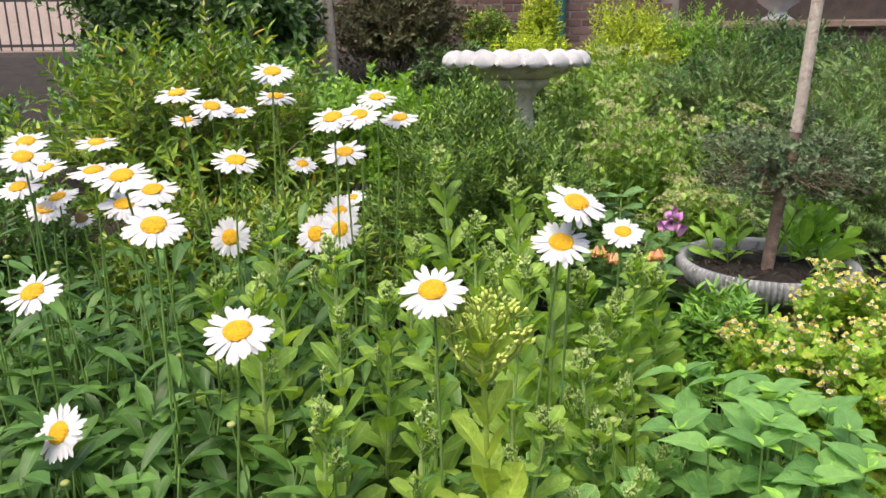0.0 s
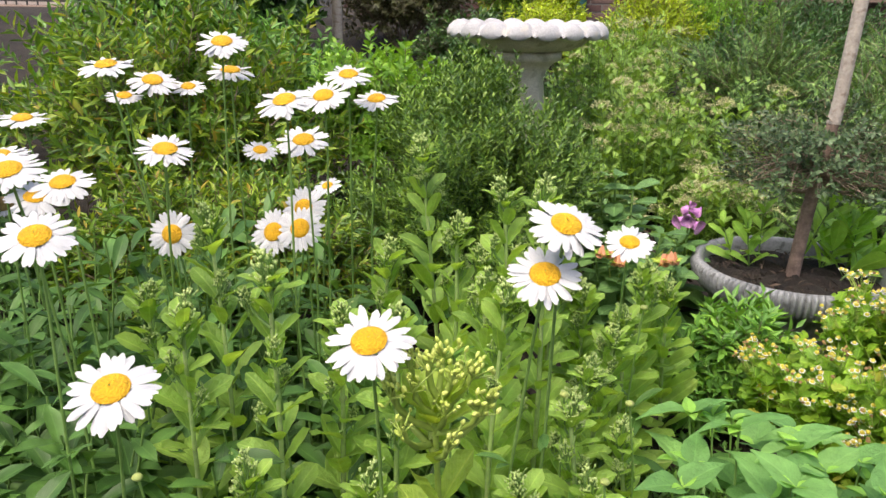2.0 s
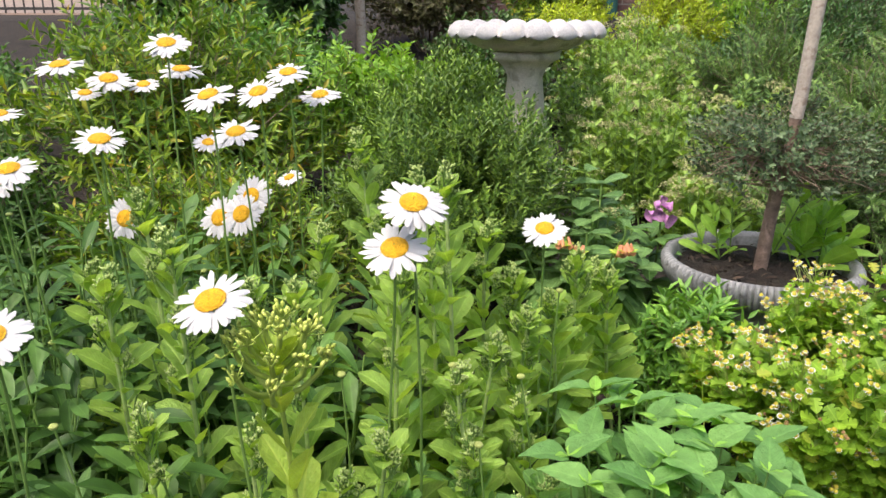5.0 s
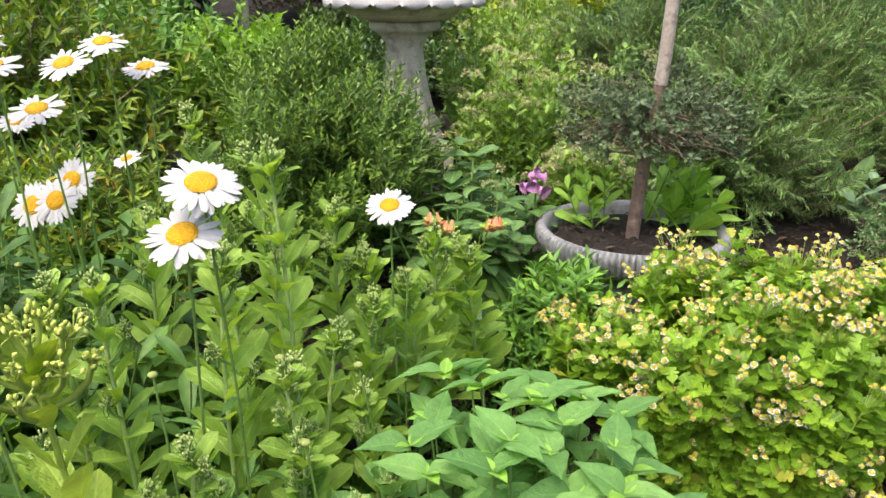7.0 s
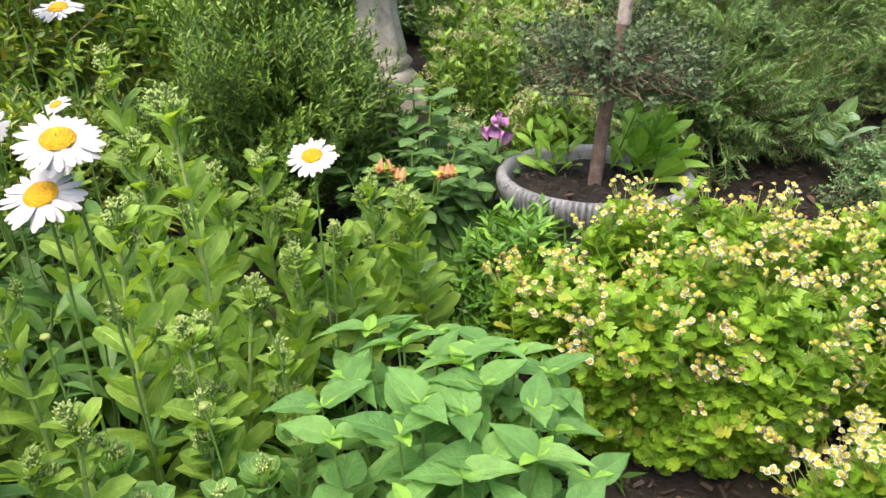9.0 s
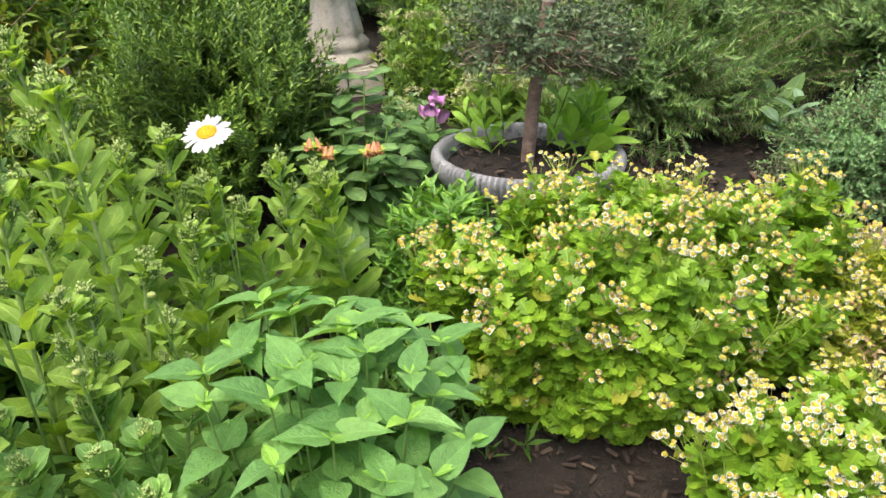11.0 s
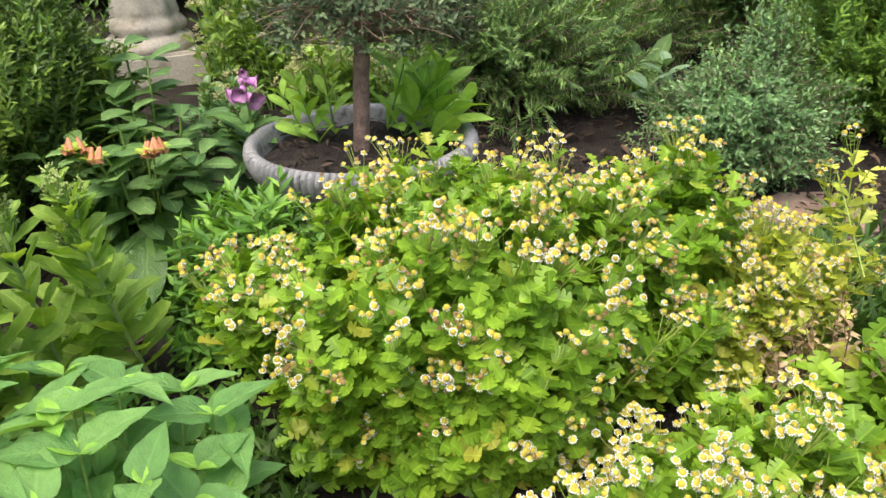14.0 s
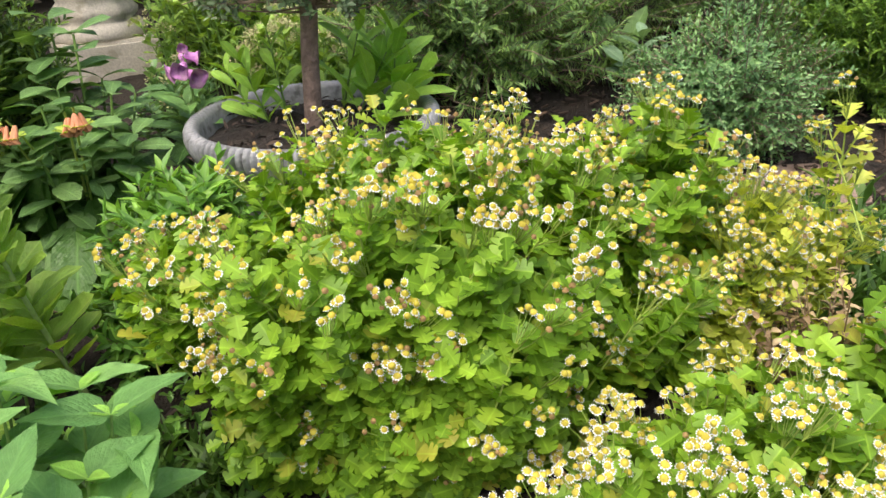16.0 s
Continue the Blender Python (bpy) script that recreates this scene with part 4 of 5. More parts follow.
HEADS = [bud_head(s, w, M_BUDS, M_STEM, c) for s, w, c in ((1, 0.013, 8), (2, 0.016, 9), (3, 0.011, 7))]
HEADS_Y = [bud_head(9, 0.05, M_BUDS_LIME, M_STEM_LIME, 15, True)]


def stonecrop(top, form="tall", size=0.075, root=None, rows=11, head=1.0):
    """form: tall (narrow leaves up a long stem, forked at the top), rosette (broad leaves crowded below the buds) or lime."""
    tx, ty, tz = top
    rx, ry = root if root else (tx + random.uniform(-0.06, 0.06), ty + random.uniform(0.0, 0.1))
    g = soil_at(rx, ry) - 0.01
    label = {"lime": "lime-yellow budding stem with fleshy oval leaves", "tall": "upright stem with fleshy mid-green leaves and forked green buds",
             "rosette": "short stem with a rosette of broad pale-edged fleshy leaves"}[form]
    leaves = {"lime": SEDUM_Y, "tall": SEDUM_L, "rosette": ROSETTE_L}[form]
    stem_mat = M_STEM_LIME if form == "lime" else M_STEM_PALE
    ob = thing("stonecrop", (rx, ry, g), label, "plant", "budding fleshy stems")
    tip = Vector((tx - rx, ty - ry, tz - g))
    end = tip - Vector((0, 0, 0.04 * head))
    lean = (random.uniform(-0.02, 0.02), random.uniform(-0.01, 0.02), 0)
    leafy_stem(ob, (0, 0, 0), end, leaves, rows, size, {"lime": 0.86, "tall": 1.02, "rosette": 1.15}[form], 0.0055, stem_mat, {"lime": 0.5, "tall": 0.42, "rosette": 0.6}[form], 0.2, lean, 1.2)
    stalk, buds = HEADS_Y[0] if form == "lime" else random.choice(HEADS)

    def bud_tuft(at, scale):
        m = Matrix.Translation(at) @ pose(0, 0, 0, random.uniform(-14, 14), random.uniform(-14, 14), random.uniform(0, 360)) @ Matrix.Diagonal((scale, scale, scale, 1))
        part("bud_stalk", stalk, ob, at=m, kind="stuff")
        part("bud_head", buds, ob, "head of pale green buds", at=m, kind="stuff")

    bud_tuft(end, head)
    crown = {"lime": 0.06, "tall": 0.042, "rosette": 0.05}[form]
    for k in range(8 if form == "rosette" else 7):
        a = k * 2.4
        part("leaf", random.choice(leaves), ob, at=placed(end + Vector((0, 0, 0.004 * k - 0.015)), (math.cos(a), math.sin(a), 0.9), (0, 0, 1), crown * random.uniform(0.8, 1.2) * (1.15 - 0.06 * k)))
    if form == "tall":
        a0 = random.uniform(0, 6.28)
        for k in range(random.choice((2, 3, 4))):
            a = a0 + k * 2.1
            foot = end * (1 - 0.07 * (k + 1))
            out = Vector((math.cos(a), math.sin(a), 0))
            bud = foot + out * random.uniform(0.014, 0.03) + Vector((0, 0, random.uniform(0.03, 0.05)))
            part("side_shoot", tubes("side_shoot", [arc(foot, bud, tuple(out * 0.006), 4)], [(0.0026, 0.0018)], M_STEM, 5), ob)
            bud_tuft(bud - Vector((0, 0, 0.014)), 0.62)
            for j in range(4):
                b = a + j * 1.57
                part("leaf", random.choice(leaves), ob, at=placed(foot.lerp(bud, 0.45 + 0.12 * j), (math.cos(b), math.sin(b), 1.0), (0, 0, 1), random.uniform(0.022, 0.034)))


stonecrop((0.04, 0.94, 0.79), "lime", 0.14, rows=12, head=1.3)
TALL = [(-0.338, 1.376, 0.835), (-0.191, 1.165, 0.832), (-0.023, 1.713, 0.892), (0.134, 1.54, 0.855), (-0.335, 1.22, 0.74), (-0.46, 1.385, 0.7), (-0.075, 1.57, 0.725),
        (0.05, 1.6, 0.77), (0.13, 1.3, 0.75), (0.25, 1.667, 0.715), (0.3, 1.7, 0.61), (0.17, 1.645, 0.69), (0.317, 1.68, 0.61), (0.446, 1.75, 0.635), (0.528, 1.84, 0.56),
        (-0.024, 1.224, 0.74), (0.34, 1.5, 0.6), (-0.12, 1.28, 0.72), (0.1, 1.42, 0.72), (0.19, 1.42, 0.88), (0.1, 1.8, 0.64), (0.5, 1.87, 0.575), (0.39, 1.66, 0.57)]
STOUT = [(0.145, 1.06, 0.585), (0.23, 1.23, 0.6), (0.235, 1.275, 0.58), (0.26, 1.18, 0.5), (0.08, 1.05, 0.52), (0.33, 1.33, 0.5), (0.28, 1.4, 0.58), (-0.05, 1.06, 0.58), (-0.2, 1.05, 0.6)]
ROSETTES = [(0.255, 1.2, 0.45), (0.378, 1.232, 0.41), (0.3, 1.1, 0.415), (0.37, 1.08, 0.37), (0.2, 1.08, 0.42), (0.42, 1.14, 0.34), (0.14, 1.14, 0.45), (0.33, 1.17, 0.4)]
for p in TALL:
    stonecrop(p, "tall", random.uniform(0.112, 0.132), rows=17, head=random.uniform(0.85, 1.1))
for p in STOUT:
    stonecrop(p, "tall", random.uniform(0.095, 0.112), rows=12, head=0.95)
for p in ROSETTES:
    stonecrop(p, "rosette", random.uniform(0.078, 0.092), rows=11, head=0.9)

# ---- soft broad-leaved plant ----
SAGE = leaf_meshes("leaf", M_SAGE, [blade(9, 2, 0.62, 0.5, 1.15, 0.3, 0.25, wave=0.025), blade(9, 2, 0.56, 0.5, 1.15, 0.4, 0.45, wave=0.025), blade(9, 2, 0.66, 0.45, 1.1, 0.22, 0.15, wave=0.02)])
SAGE_T = leaf_meshes("young_leaf", M_SAGE_TIP, [blade(6, 2, 0.55, 0.55, 0.95, 0.4, 0.2)])


def broad_plant():
    g = soil_at(0.6, 1.25) - 0.01
    ob = thing("broad_leaved_plant", (0.6, 1.25, g), "soft broad-leaved plant with pointed fresh green leaves", "plant")
    for k in range(34):
        a, r = k * 2.4, math.sqrt((k + 0.5) / 34)
        x, y = 0.63 + 0.23 * r * math.cos(a) + 0.03 * math.sin(k * 1.7), 1.31 + 0.25 * r * math.sin(a)
        z = 0.54 - 0.3 * (x - 0.4) - 0.08 * r * r + 0.03 * math.sin(k * 2.9)
        t = Vector((x - 0.6, y - 1.25, z - g))
        leafy_stem(ob, (t.x * 0.35, t.y * 0.35, 0), t - Vector((0, 0, 0.02)), SAGE, 3, 0.096, 1.8, 0.003, M_STEM, 0.85, 0.6, (t.x * 0.1, t.y * 0.1, 0), 1.5708, 0.55)
        a = random.uniform(0, 3.14)
        for s in (0, math.pi):
            part("young_leaf", SAGE_T[0], ob, "small lime young leaf", at=placed(t - Vector((0, 0, 0.02)), (math.cos(a + s), math.sin(a + s), 0.5), (0, 0, 1), random.uniform(0.03, 0.046)))


broad_plant()


# ---- feverfew ----
def feverfew_heads():
    rs = np.random.default_rng(5)
    out = []
    for kind in ("fresh", "fading", "spent"):
        n = 11 if kind == "fresh" else 8
        ang = np.arange(n) / n * 2 * math.pi + rs.uniform(-0.1, 0.1, n)
        vs, q, uv = fold_leaf(0.7, 0.3, 0.85, -0.2, 0.2)
        down = {"fresh": 0.0, "fading": -0.9, "spent": -1.2}[kind]
        al = np.stack([np.cos(ang), np.sin(ang), down + rs.uniform(-0.15, 0.15, n)], -1)
        no = np.stack([np.cos(ang) * -down, np.sin(ang) * -down, np.ones(n)], -1)
        pos = np.stack([np.cos(ang) * 0.5, np.sin(ang) * 0.5, np.zeros(n)], -1)
        f = frames(pos, al, no, 0.44 if kind != "spent" else 0.2)
        V = (np.einsum("nij,vj->nvi", f[:, :, :3], vs) + f[:, None, :, 3]).reshape(-1, 3)
        Q = (q[None] + (np.arange(n) * len(vs))[:, None, None]).reshape(-1, 4)
        dv, dq = dome(0.68, 0.62, 3, 7)
        cv, cq = lathe([(0.6, 0.0), (0.08, -0.35)], 6)
        allv = np.concatenate([V, dv, cv])
        me = mesh_of("flower_head", allv, [np.concatenate([Q, dq + len(V), cq + len(V) + len(dv)])], None,
                     [M_PETAL_SMALL if kind != "spent" else M_SPENT, M_SPENT if kind == "spent" else M_FDISC, M_BUD],
                     [0] * len(Q) + [1] * len(dq) + [2] * len(cq))
        out.append(me)
    return out


FEVER_HEADS = feverfew_heads()


def feverfew(name, at, radii, label, material, stems, clusters, mix, leaf_size=0.05, leaves=10, low=0.1, heads_as_parts=150, stick=0.046):
    """Bushy plant: stems fan out from the foot, lobed leaves along each, flat-topped flower clusters at the tips."""
    x, y = at
    g = soil_at(x, y) - 0.01
    ob = thing(name, (x, y, g), label, "plant", "feverfew plants")
    rx, ry, h = radii
    q = unit(rng.normal(size=(stems * 3, 3)) * np.array([1, 1, 0.9]) + np.array([0, 0, 0.25]))
    q = q[q[:, 2] > low - 0.2][:stems]
    n = len(q)
    grow = 1 + lumps(q + np.array([x, y, 0]), 0.3, 2.6) + rng.uniform(-0.1, 0.06, n)
    tip = q * grow[:, None] * np.array([rx, ry, h])
    tip[:, 2] = np.maximum(tip[:, 2], 0.05)
    tip[:, :2] *= (0.42 + 0.58 * np.clip(tip[:, 2] / 0.28, 0, 1))[:, None]
    inner = rng.random(n) < 0.35
    tip[inner] *= rng.uniform(0.6, 0.9, (inner.sum(), 1))
    d = unit(q * np.array([1, 1, 0.5]) + np.array([0, 0, 0.7]) + rng.normal(size=(n, 3)) * 0.2)
    L = rng.uniform(0.1, 0.2, n)
    f, lines = sprays(tip - d * L[:, None], d, L, leaves, 1.15, leaf_size, 0.35, 2.4, 0.3)
    part("foliage", scatter("foliage", L_LOBED, f, material), ob, kind="stuff")
    lower = [arc((rng.uniform(-0.06, 0.06), rng.uniform(-0.06, 0.06), 0), t - dd * l, (0, 0, 0.03), 4) for t, dd, l in zip(tip[::3], d[::3], L[::3])]
    part("stemwork", tubes("stemwork", lines + lower, [(0.002, 0.0013)] * n + [(0.0035, 0.002)] * len(lower), M_STEM_LIME, 4), ob, kind="stuff")
    outer = np.where(~inner & (q[:, 2] > low))[0]
    high = (q[outer, 2] - low + 0.12) ** 1.1
    order = rng.choice(outer, min(clusters, len(outer)), replace=False, p=high / high.sum())
    fl_lines, rest, made = [], [[], [], []], 0
    for i in order:
        m = rng.integers(5, 13)
        c = tip[i] + d[i] * stick
        for j in range(m):
            p = c + np.array([rng.normal() * 0.014, rng.normal() * 0.014, rng.normal() * 0.009])
            fl_lines.append(arc(tip[i] - d[i] * 0.02, p, (0, 0, -0.004), 3))
            kind = rng.choice(3, p=mix)
            up = unit(d[i] * 0.5 + np.array([0, -0.25, 0.6]) + rng.normal(size=3) * 0.3)
            s = rng.uniform(0.0062, 0.0082) * (0.85 if kind == 2 else 1)
            if made < heads_as_parts:
                part("flower_head", FEVER_HEADS[kind], ob, at=Matrix.Translation(p) @ Vector(up).to_track_quat("Z", "Y").to_matrix().to_4x4() @ Matrix.Diagonal((s, s, s, 1)))
                made += 1
            else:
                rest[kind].append((p, up, s))
    for kind in range(3):
        if rest[kind]:
            src = FEVER_HEADS[kind]
            sv = np.zeros(len(src.vertices) * 3)
            src.vertices.foreach_get("co", sv)
            sv = sv.reshape(-1, 3)
            sq = np.array([list(p.vertices) for p in src.polygons])
            sm = np.array([p.material_index for p in src.polygons])
            P = np.array([r[0] for r in rest[kind]])
            U = np.array([r[1] for r in rest[kind]])
            S = np.array([r[2] for r in rest[kind]])
            side = unit(np.cross(U, rng.normal(size=U.shape)))
            f = frames(P, side, U, S)
            V = (np.einsum("nij,vj->nvi", f[:, :, :3], sv) + f[:, None, :, 3]).reshape(-1, 3)
            Q = (sq[None] + (np.arange(len(P)) * len(sv))[:, None, None]).reshape(-1, 4)
            part("bloom", mesh_of("bloom", V, [Q], None, list(src.materials), np.tile(sm, len(P))), ob, kind="stuff")
    if fl_lines:
        part("flower_stalk", tubes("flower_stalk", fl_lines, [(0.0009, 0.0006)] * len(fl_lines), M_STEM_LIME, 3), ob, kind="stuff")
    return ob


feverfew("feverfew", (1.17, 1.77), (0.48, 0.41, 0.46), "large feverfew bush with yellow-green lobed leaves and small white-and-yellow flowers", M_FEVER, 1500, 220, (0.36, 0.4, 0.24), 0.039, 13)
feverfew("feverfew", (1.46, 1.33), (0.28, 0.23, 0.29), "low feverfew plant thick with small white daisies", M_FEVER, 540, 90, (0.8, 0.18, 0.02), 0.04, 11)
feverfew("feverfew", (1.57, 1.84), (0.28, 0.22, 0.4), "feverfew plant with yellow-green leaves and spent flower heads", M_FEVER, 420, 100, (0.2, 0.45, 0.35), 0.05, 9, heads_as_parts=80)
feverfew("feverfew", (1.71, 1.73), (0.11, 0.12, 0.34), "yellowing feverfew plant with pale gold leaves", M_FEVER_Y, 130, 40, (0.35, 0.5, 0.15), 0.036, 10, low=0.5, heads_as_parts=60)
feverfew("feverfew", (1.88, 1.76), (0.1, 0.08, 0.47), "tall yellow feverfew stem going to seed", M_FEVER_Y, 46, 24, (0.1, 0.6, 0.3), 0.042, 7, low=0.3, heads_as_parts=60)
feverfew("feverfew", (1.8, 1.44), (0.24, 0.22, 0.27), "leafy lime-green feverfew plant with few flowers", M_FEVER, 190, 12, (0.8, 0.2, 0.0), 0.06, heads_as_parts=60)


def dry_stalks(x, y):
    g = soil_at(x, y)
    ob = thing("dried_stalks", (x, y, g), "tangle of dry brown stalks and withered leaves", "plant")
    n = 60
    b = np.stack([rng.normal(size=n) * 0.03, rng.normal(size=n) * 0.03, np.zeros(n)], -1)
    d = np.stack([rng.normal(size=n) * 0.28, rng.normal(size=n) * 0.28, np.ones(n)], -1)
    f, lines = sprays(b, d, rng.uniform(0.15, 0.33, n), 14, 1.2, 0.022, 0.2, droop=0.4)
    part("withered_foliage", scatter("withered_foliage", blade(3, 1, 0.5, 0.5, 0.5, 0.9, 0.5), f, M_DRY), ob, kind="stuff")
    part("stalkwork", tubes("stalkwork", lines, [(0.002, 0.0012)] * n, M_DRY, 4), ob, kind="stuff")


dry_stalks(1.82, 1.62)

# ---- shrubs of the middle ground ----
def at_ground(x, y):
    return (x, y, soil_at(x, y) - 0.02)


bush("boxwood", at_ground(0.09, 2.57), (0.38, 0.35, 0.395), "rounded dark green boxwood shrub with small glossy leaves", "shrub", M_BOX, L_NARROW, 0.027, 3300, 18, 0.13,
     0.85, 1.0, -0.5, 0.3, 0.3, taper=0.3, twig_mat=M_STEM, twig_r=0.0008, pairs=True, phi=1.57)
bush("nandina", at_ground(-1.08, 2.95), (0.62, 0.4, 0.49), "feathery nandina bush with yellow-green leaves", "shrub", M_NANDINA, L_NANDINA, 0.066, 620, 13, 0.26, 0.85, 0.7, -0.4, 0.45, 0.4)
bush("nandina", at_ground(-0.62, 2.3), (0.5, 0.26, 0.3), "low nandina with small yellow-green leaflets", "shrub", M_NANDINA, L_NANDINA, 0.045, 1000, 13, 0.17, 0.95, 0.6, -0.3, 0.2, 0.35)
bush("nandina", at_ground(-1.5, 2.3), (0.45, 0.3, 0.31), "low nandina with mid-green leaflets", "shrub", M_DAISY_LEAF, L_NANDINA, 0.05, 800, 12, 0.16, 0.95, 0.6, -0.3, 0.2, 0.35)
bush("leafy_shrub", at_ground(-0.34, 3.5), (0.38, 0.3, 0.38), "bright green broad-leaved shrub", "shrub", M_BRIGHT, L_OVAL, 0.055, 420, 10, 0.14, 1.0, 0.7, -0.4, 0.2, 0.3)
bush("leafy_shrub", at_ground(-0.78, 3.55), (0.34, 0.25, 0.4), "dark leafy shrub with long pointed leaves", "shrub", M_NAND_DK, L_NANDINA, 0.085, 200, 10, 0.2, 1.0, 0.8, -0.3, 0.3, 0.4)
bush("small_nandina", at_ground(0.78, 2.06), (0.17, 0.12, 0.19), "small dark green nandina seedling before the planter", "shrub", M_SEED, L_NANDINA, 0.06, 260, 11, 0.11, 0.95, 0.9, -0.2, 0.2, 0.4)
bush("small_nandina", at_ground(0.68, 2.0), (0.12, 0.09, 0.12), "small green nandina seedling in the mulch", "shrub", M_SEED, L_NANDINA, 0.055, 80, 10, 0.09, 0.95, 0.9, -0.2, 0.2, 0.4)
bush("blue_green_shrub", at_ground(2.13, 2.56), (0.28, 0.24, 0.2), "rounded blue-green small-leaved shrub", "shrub", M_BUX, L_OVAL, 0.02, 1500, 16, 0.13, 1.1, 0.2, -0.9, 0.3, 0.35, pairs=True, droop=0.6)
bush("blue_green_shrub", at_ground(2.24, 2.66), (0.17, 0.13, 0.27), "tall loose blue-green shrub with upright shoots", "shrub", M_BUX, L_OVAL, 0.026, 240, 16, 0.22, 1.0, 1.4, -0.3, 0.3, 0.5, pairs=True)
bush("hedge_shrub", at_ground(2.78, 2.8), (0.38, 0.32, 0.4), "dense green box shrub with lighter tips", "shrub", M_HEDGE, L_NARROW, 0.032, 2300, 14, 0.13, 0.75, 0.9, -0.9, 0.2, 0.3, twig_mat=M_STEM)


def feathery(at, radii, twigs, material=M_YEW, size=0.036, label="dark feathery evergreen shrub with fine needles"):
    return bush("feathery_shrub", at_ground(*at), radii, label, "shrub", material, L_NEEDLE, size, int(twigs * 1.15), 30, 0.17, 1.15, 0.3, -0.8, 0.6, 0.5, twig_r=0.0012, taper=0.4, droop=0.6, twig_mat=M_TWIG, pairs=True, phi=0.12)


feathery((1.55, 3.12), (0.4, 0.28, 0.26), 1100)
feathery((1.9, 3.65), (0.46, 0.35, 0.33), 1100)
feathery((1.4, 3.95), (0.42, 0.3, 0.38), 900)
feathery((2.4, 4.2), (0.55, 0.4, 0.36), 1000)
feathery((3.2, 4.0), (0.55, 0.4, 0.35), 900, M_BOX, 0.032, "mid-green feathery shrub with fine leaves")
feathery((2.65, 3.5), (0.4, 0.28, 0.3), 800)


# ---- pale flowering herbs ----
def herb(x, y, rx, ry, h, n, umbels, label, material=M_PALE):
    g = soil_at(x, y) - 0.02
    ob = thing("flowering_herb", (x, y, g), label, "plant", "pale flowering herbs")
    b = np.stack([rng.uniform(-1, 1, n) * rx, rng.uniform(-1, 1, n) * ry, np.zeros(n)], -1)
    d = np.stack([b[:, 0] * 0.5 + rng.normal(size=n) * 0.12, b[:, 1] * 0.4 + rng.normal(size=n) * 0.12, np.ones(n)], -1)
    L = h * rng.uniform(0.5, 1.05, n) * (1 - 0.3 * (b[:, 0] / rx) ** 2)
    f, lines = sprays(b, d, L, 20, 1.0, 0.046, 0.7, 2.4, 0.4, start=0.1)
    part("foliage", scatter("foliage", L_FROND, f, material), ob, kind="stuff")
    part("stemwork", tubes("stemwork", lines, [(0.003, 0.0015)] * n, M_STEM, 4), ob, kind="stuff")
    tips = np.array([l[-1] for l in lines])[:umbels]
    fr = []
    for t in tips:
        m = 110
        p = unit(rng.normal(size=(m, 3)))
        p[:, 2] = np.abs(p[:, 2]) * 0.6
        r = rng.uniform(0.03, 0.056)
        pos = t + p * r * rng.uniform(0.6, 1.0, (m, 1))
        fr.append(frames(pos, unit(p + rng.normal(size=(m, 3)) * 0.4), rng.normal(size=(m, 3)), 0.009))
    part("umbel", scatter("umbel", L_SMALL, np.concatenate(fr), M_UMBEL), ob, "pale buff flower heads", kind="stuff")
    return ob


herb(0.82, 3.45, 0.22, 0.2, 0.62, 110, 60, "pale green herb with flat buff flower heads beside the bird bath")
herb(1.02, 3.05, 0.16, 0.14, 0.36, 70, 36, "low pale green herb with buff flower heads")
herb(0.78, 3.95, 0.25, 0.2, 0.75, 90, 40, "tall light green herb with pale flower heads")
herb(1.25, 3.6, 0.2, 0.2, 0.55, 60, 22, "pale green herb with small flower heads")
herb(0.64, 3.05, 0.09, 0.1, 0.24, 26, 6, "low blue-green herb at the foot of the bird bath", M_BUX)


# ---- foxglove and penstemon ----
FOX = leaf_meshes("leaf", M_FOX, [blade(8, 2, 0.5, 0.75, 0.6, 0.25, 0.35, wave=0.02), blade(8, 2, 0.44, 0.75, 0.6, 0.3, 0.6, wave=0.02)])
FOX_L = leaf_meshes("leaf", M_FOX_L, [blade(7, 2, 0.64, 0.85, 0.33, 0.15, 0.25, wave=0.02), blade(7, 2, 0.58, 0.85, 0.35, 0.2, 0.4, wave=0.015)])


def bell_mesh(name, material, lip_material):
    v, q = lathe([(0.1, 0), (0.2, 0.12), (0.26, 0.4), (0.3, 0.7), (0.38, 0.9), (0.56, 1.0), (0.53, 0.985), (0.32, 0.84), (0.2, 0.5)], 16,
                 lambda a, r, h, k: (0.05 * np.sin(a * 4) * (h > 0.85), 0.06 * np.sin(a * 2 + 1) * (h > 0.85)))
    n = 16
    slots = [0] * (n * 5) + [1] * (n * 3)
    return mesh_of(name, v, [q], None, [material, lip_material], slots)


BELL = bell_mesh("bell", M_PURPLE_FL, M_CREAM)
SALMON = bell_mesh("bell", M_SALMON, M_SALMON)


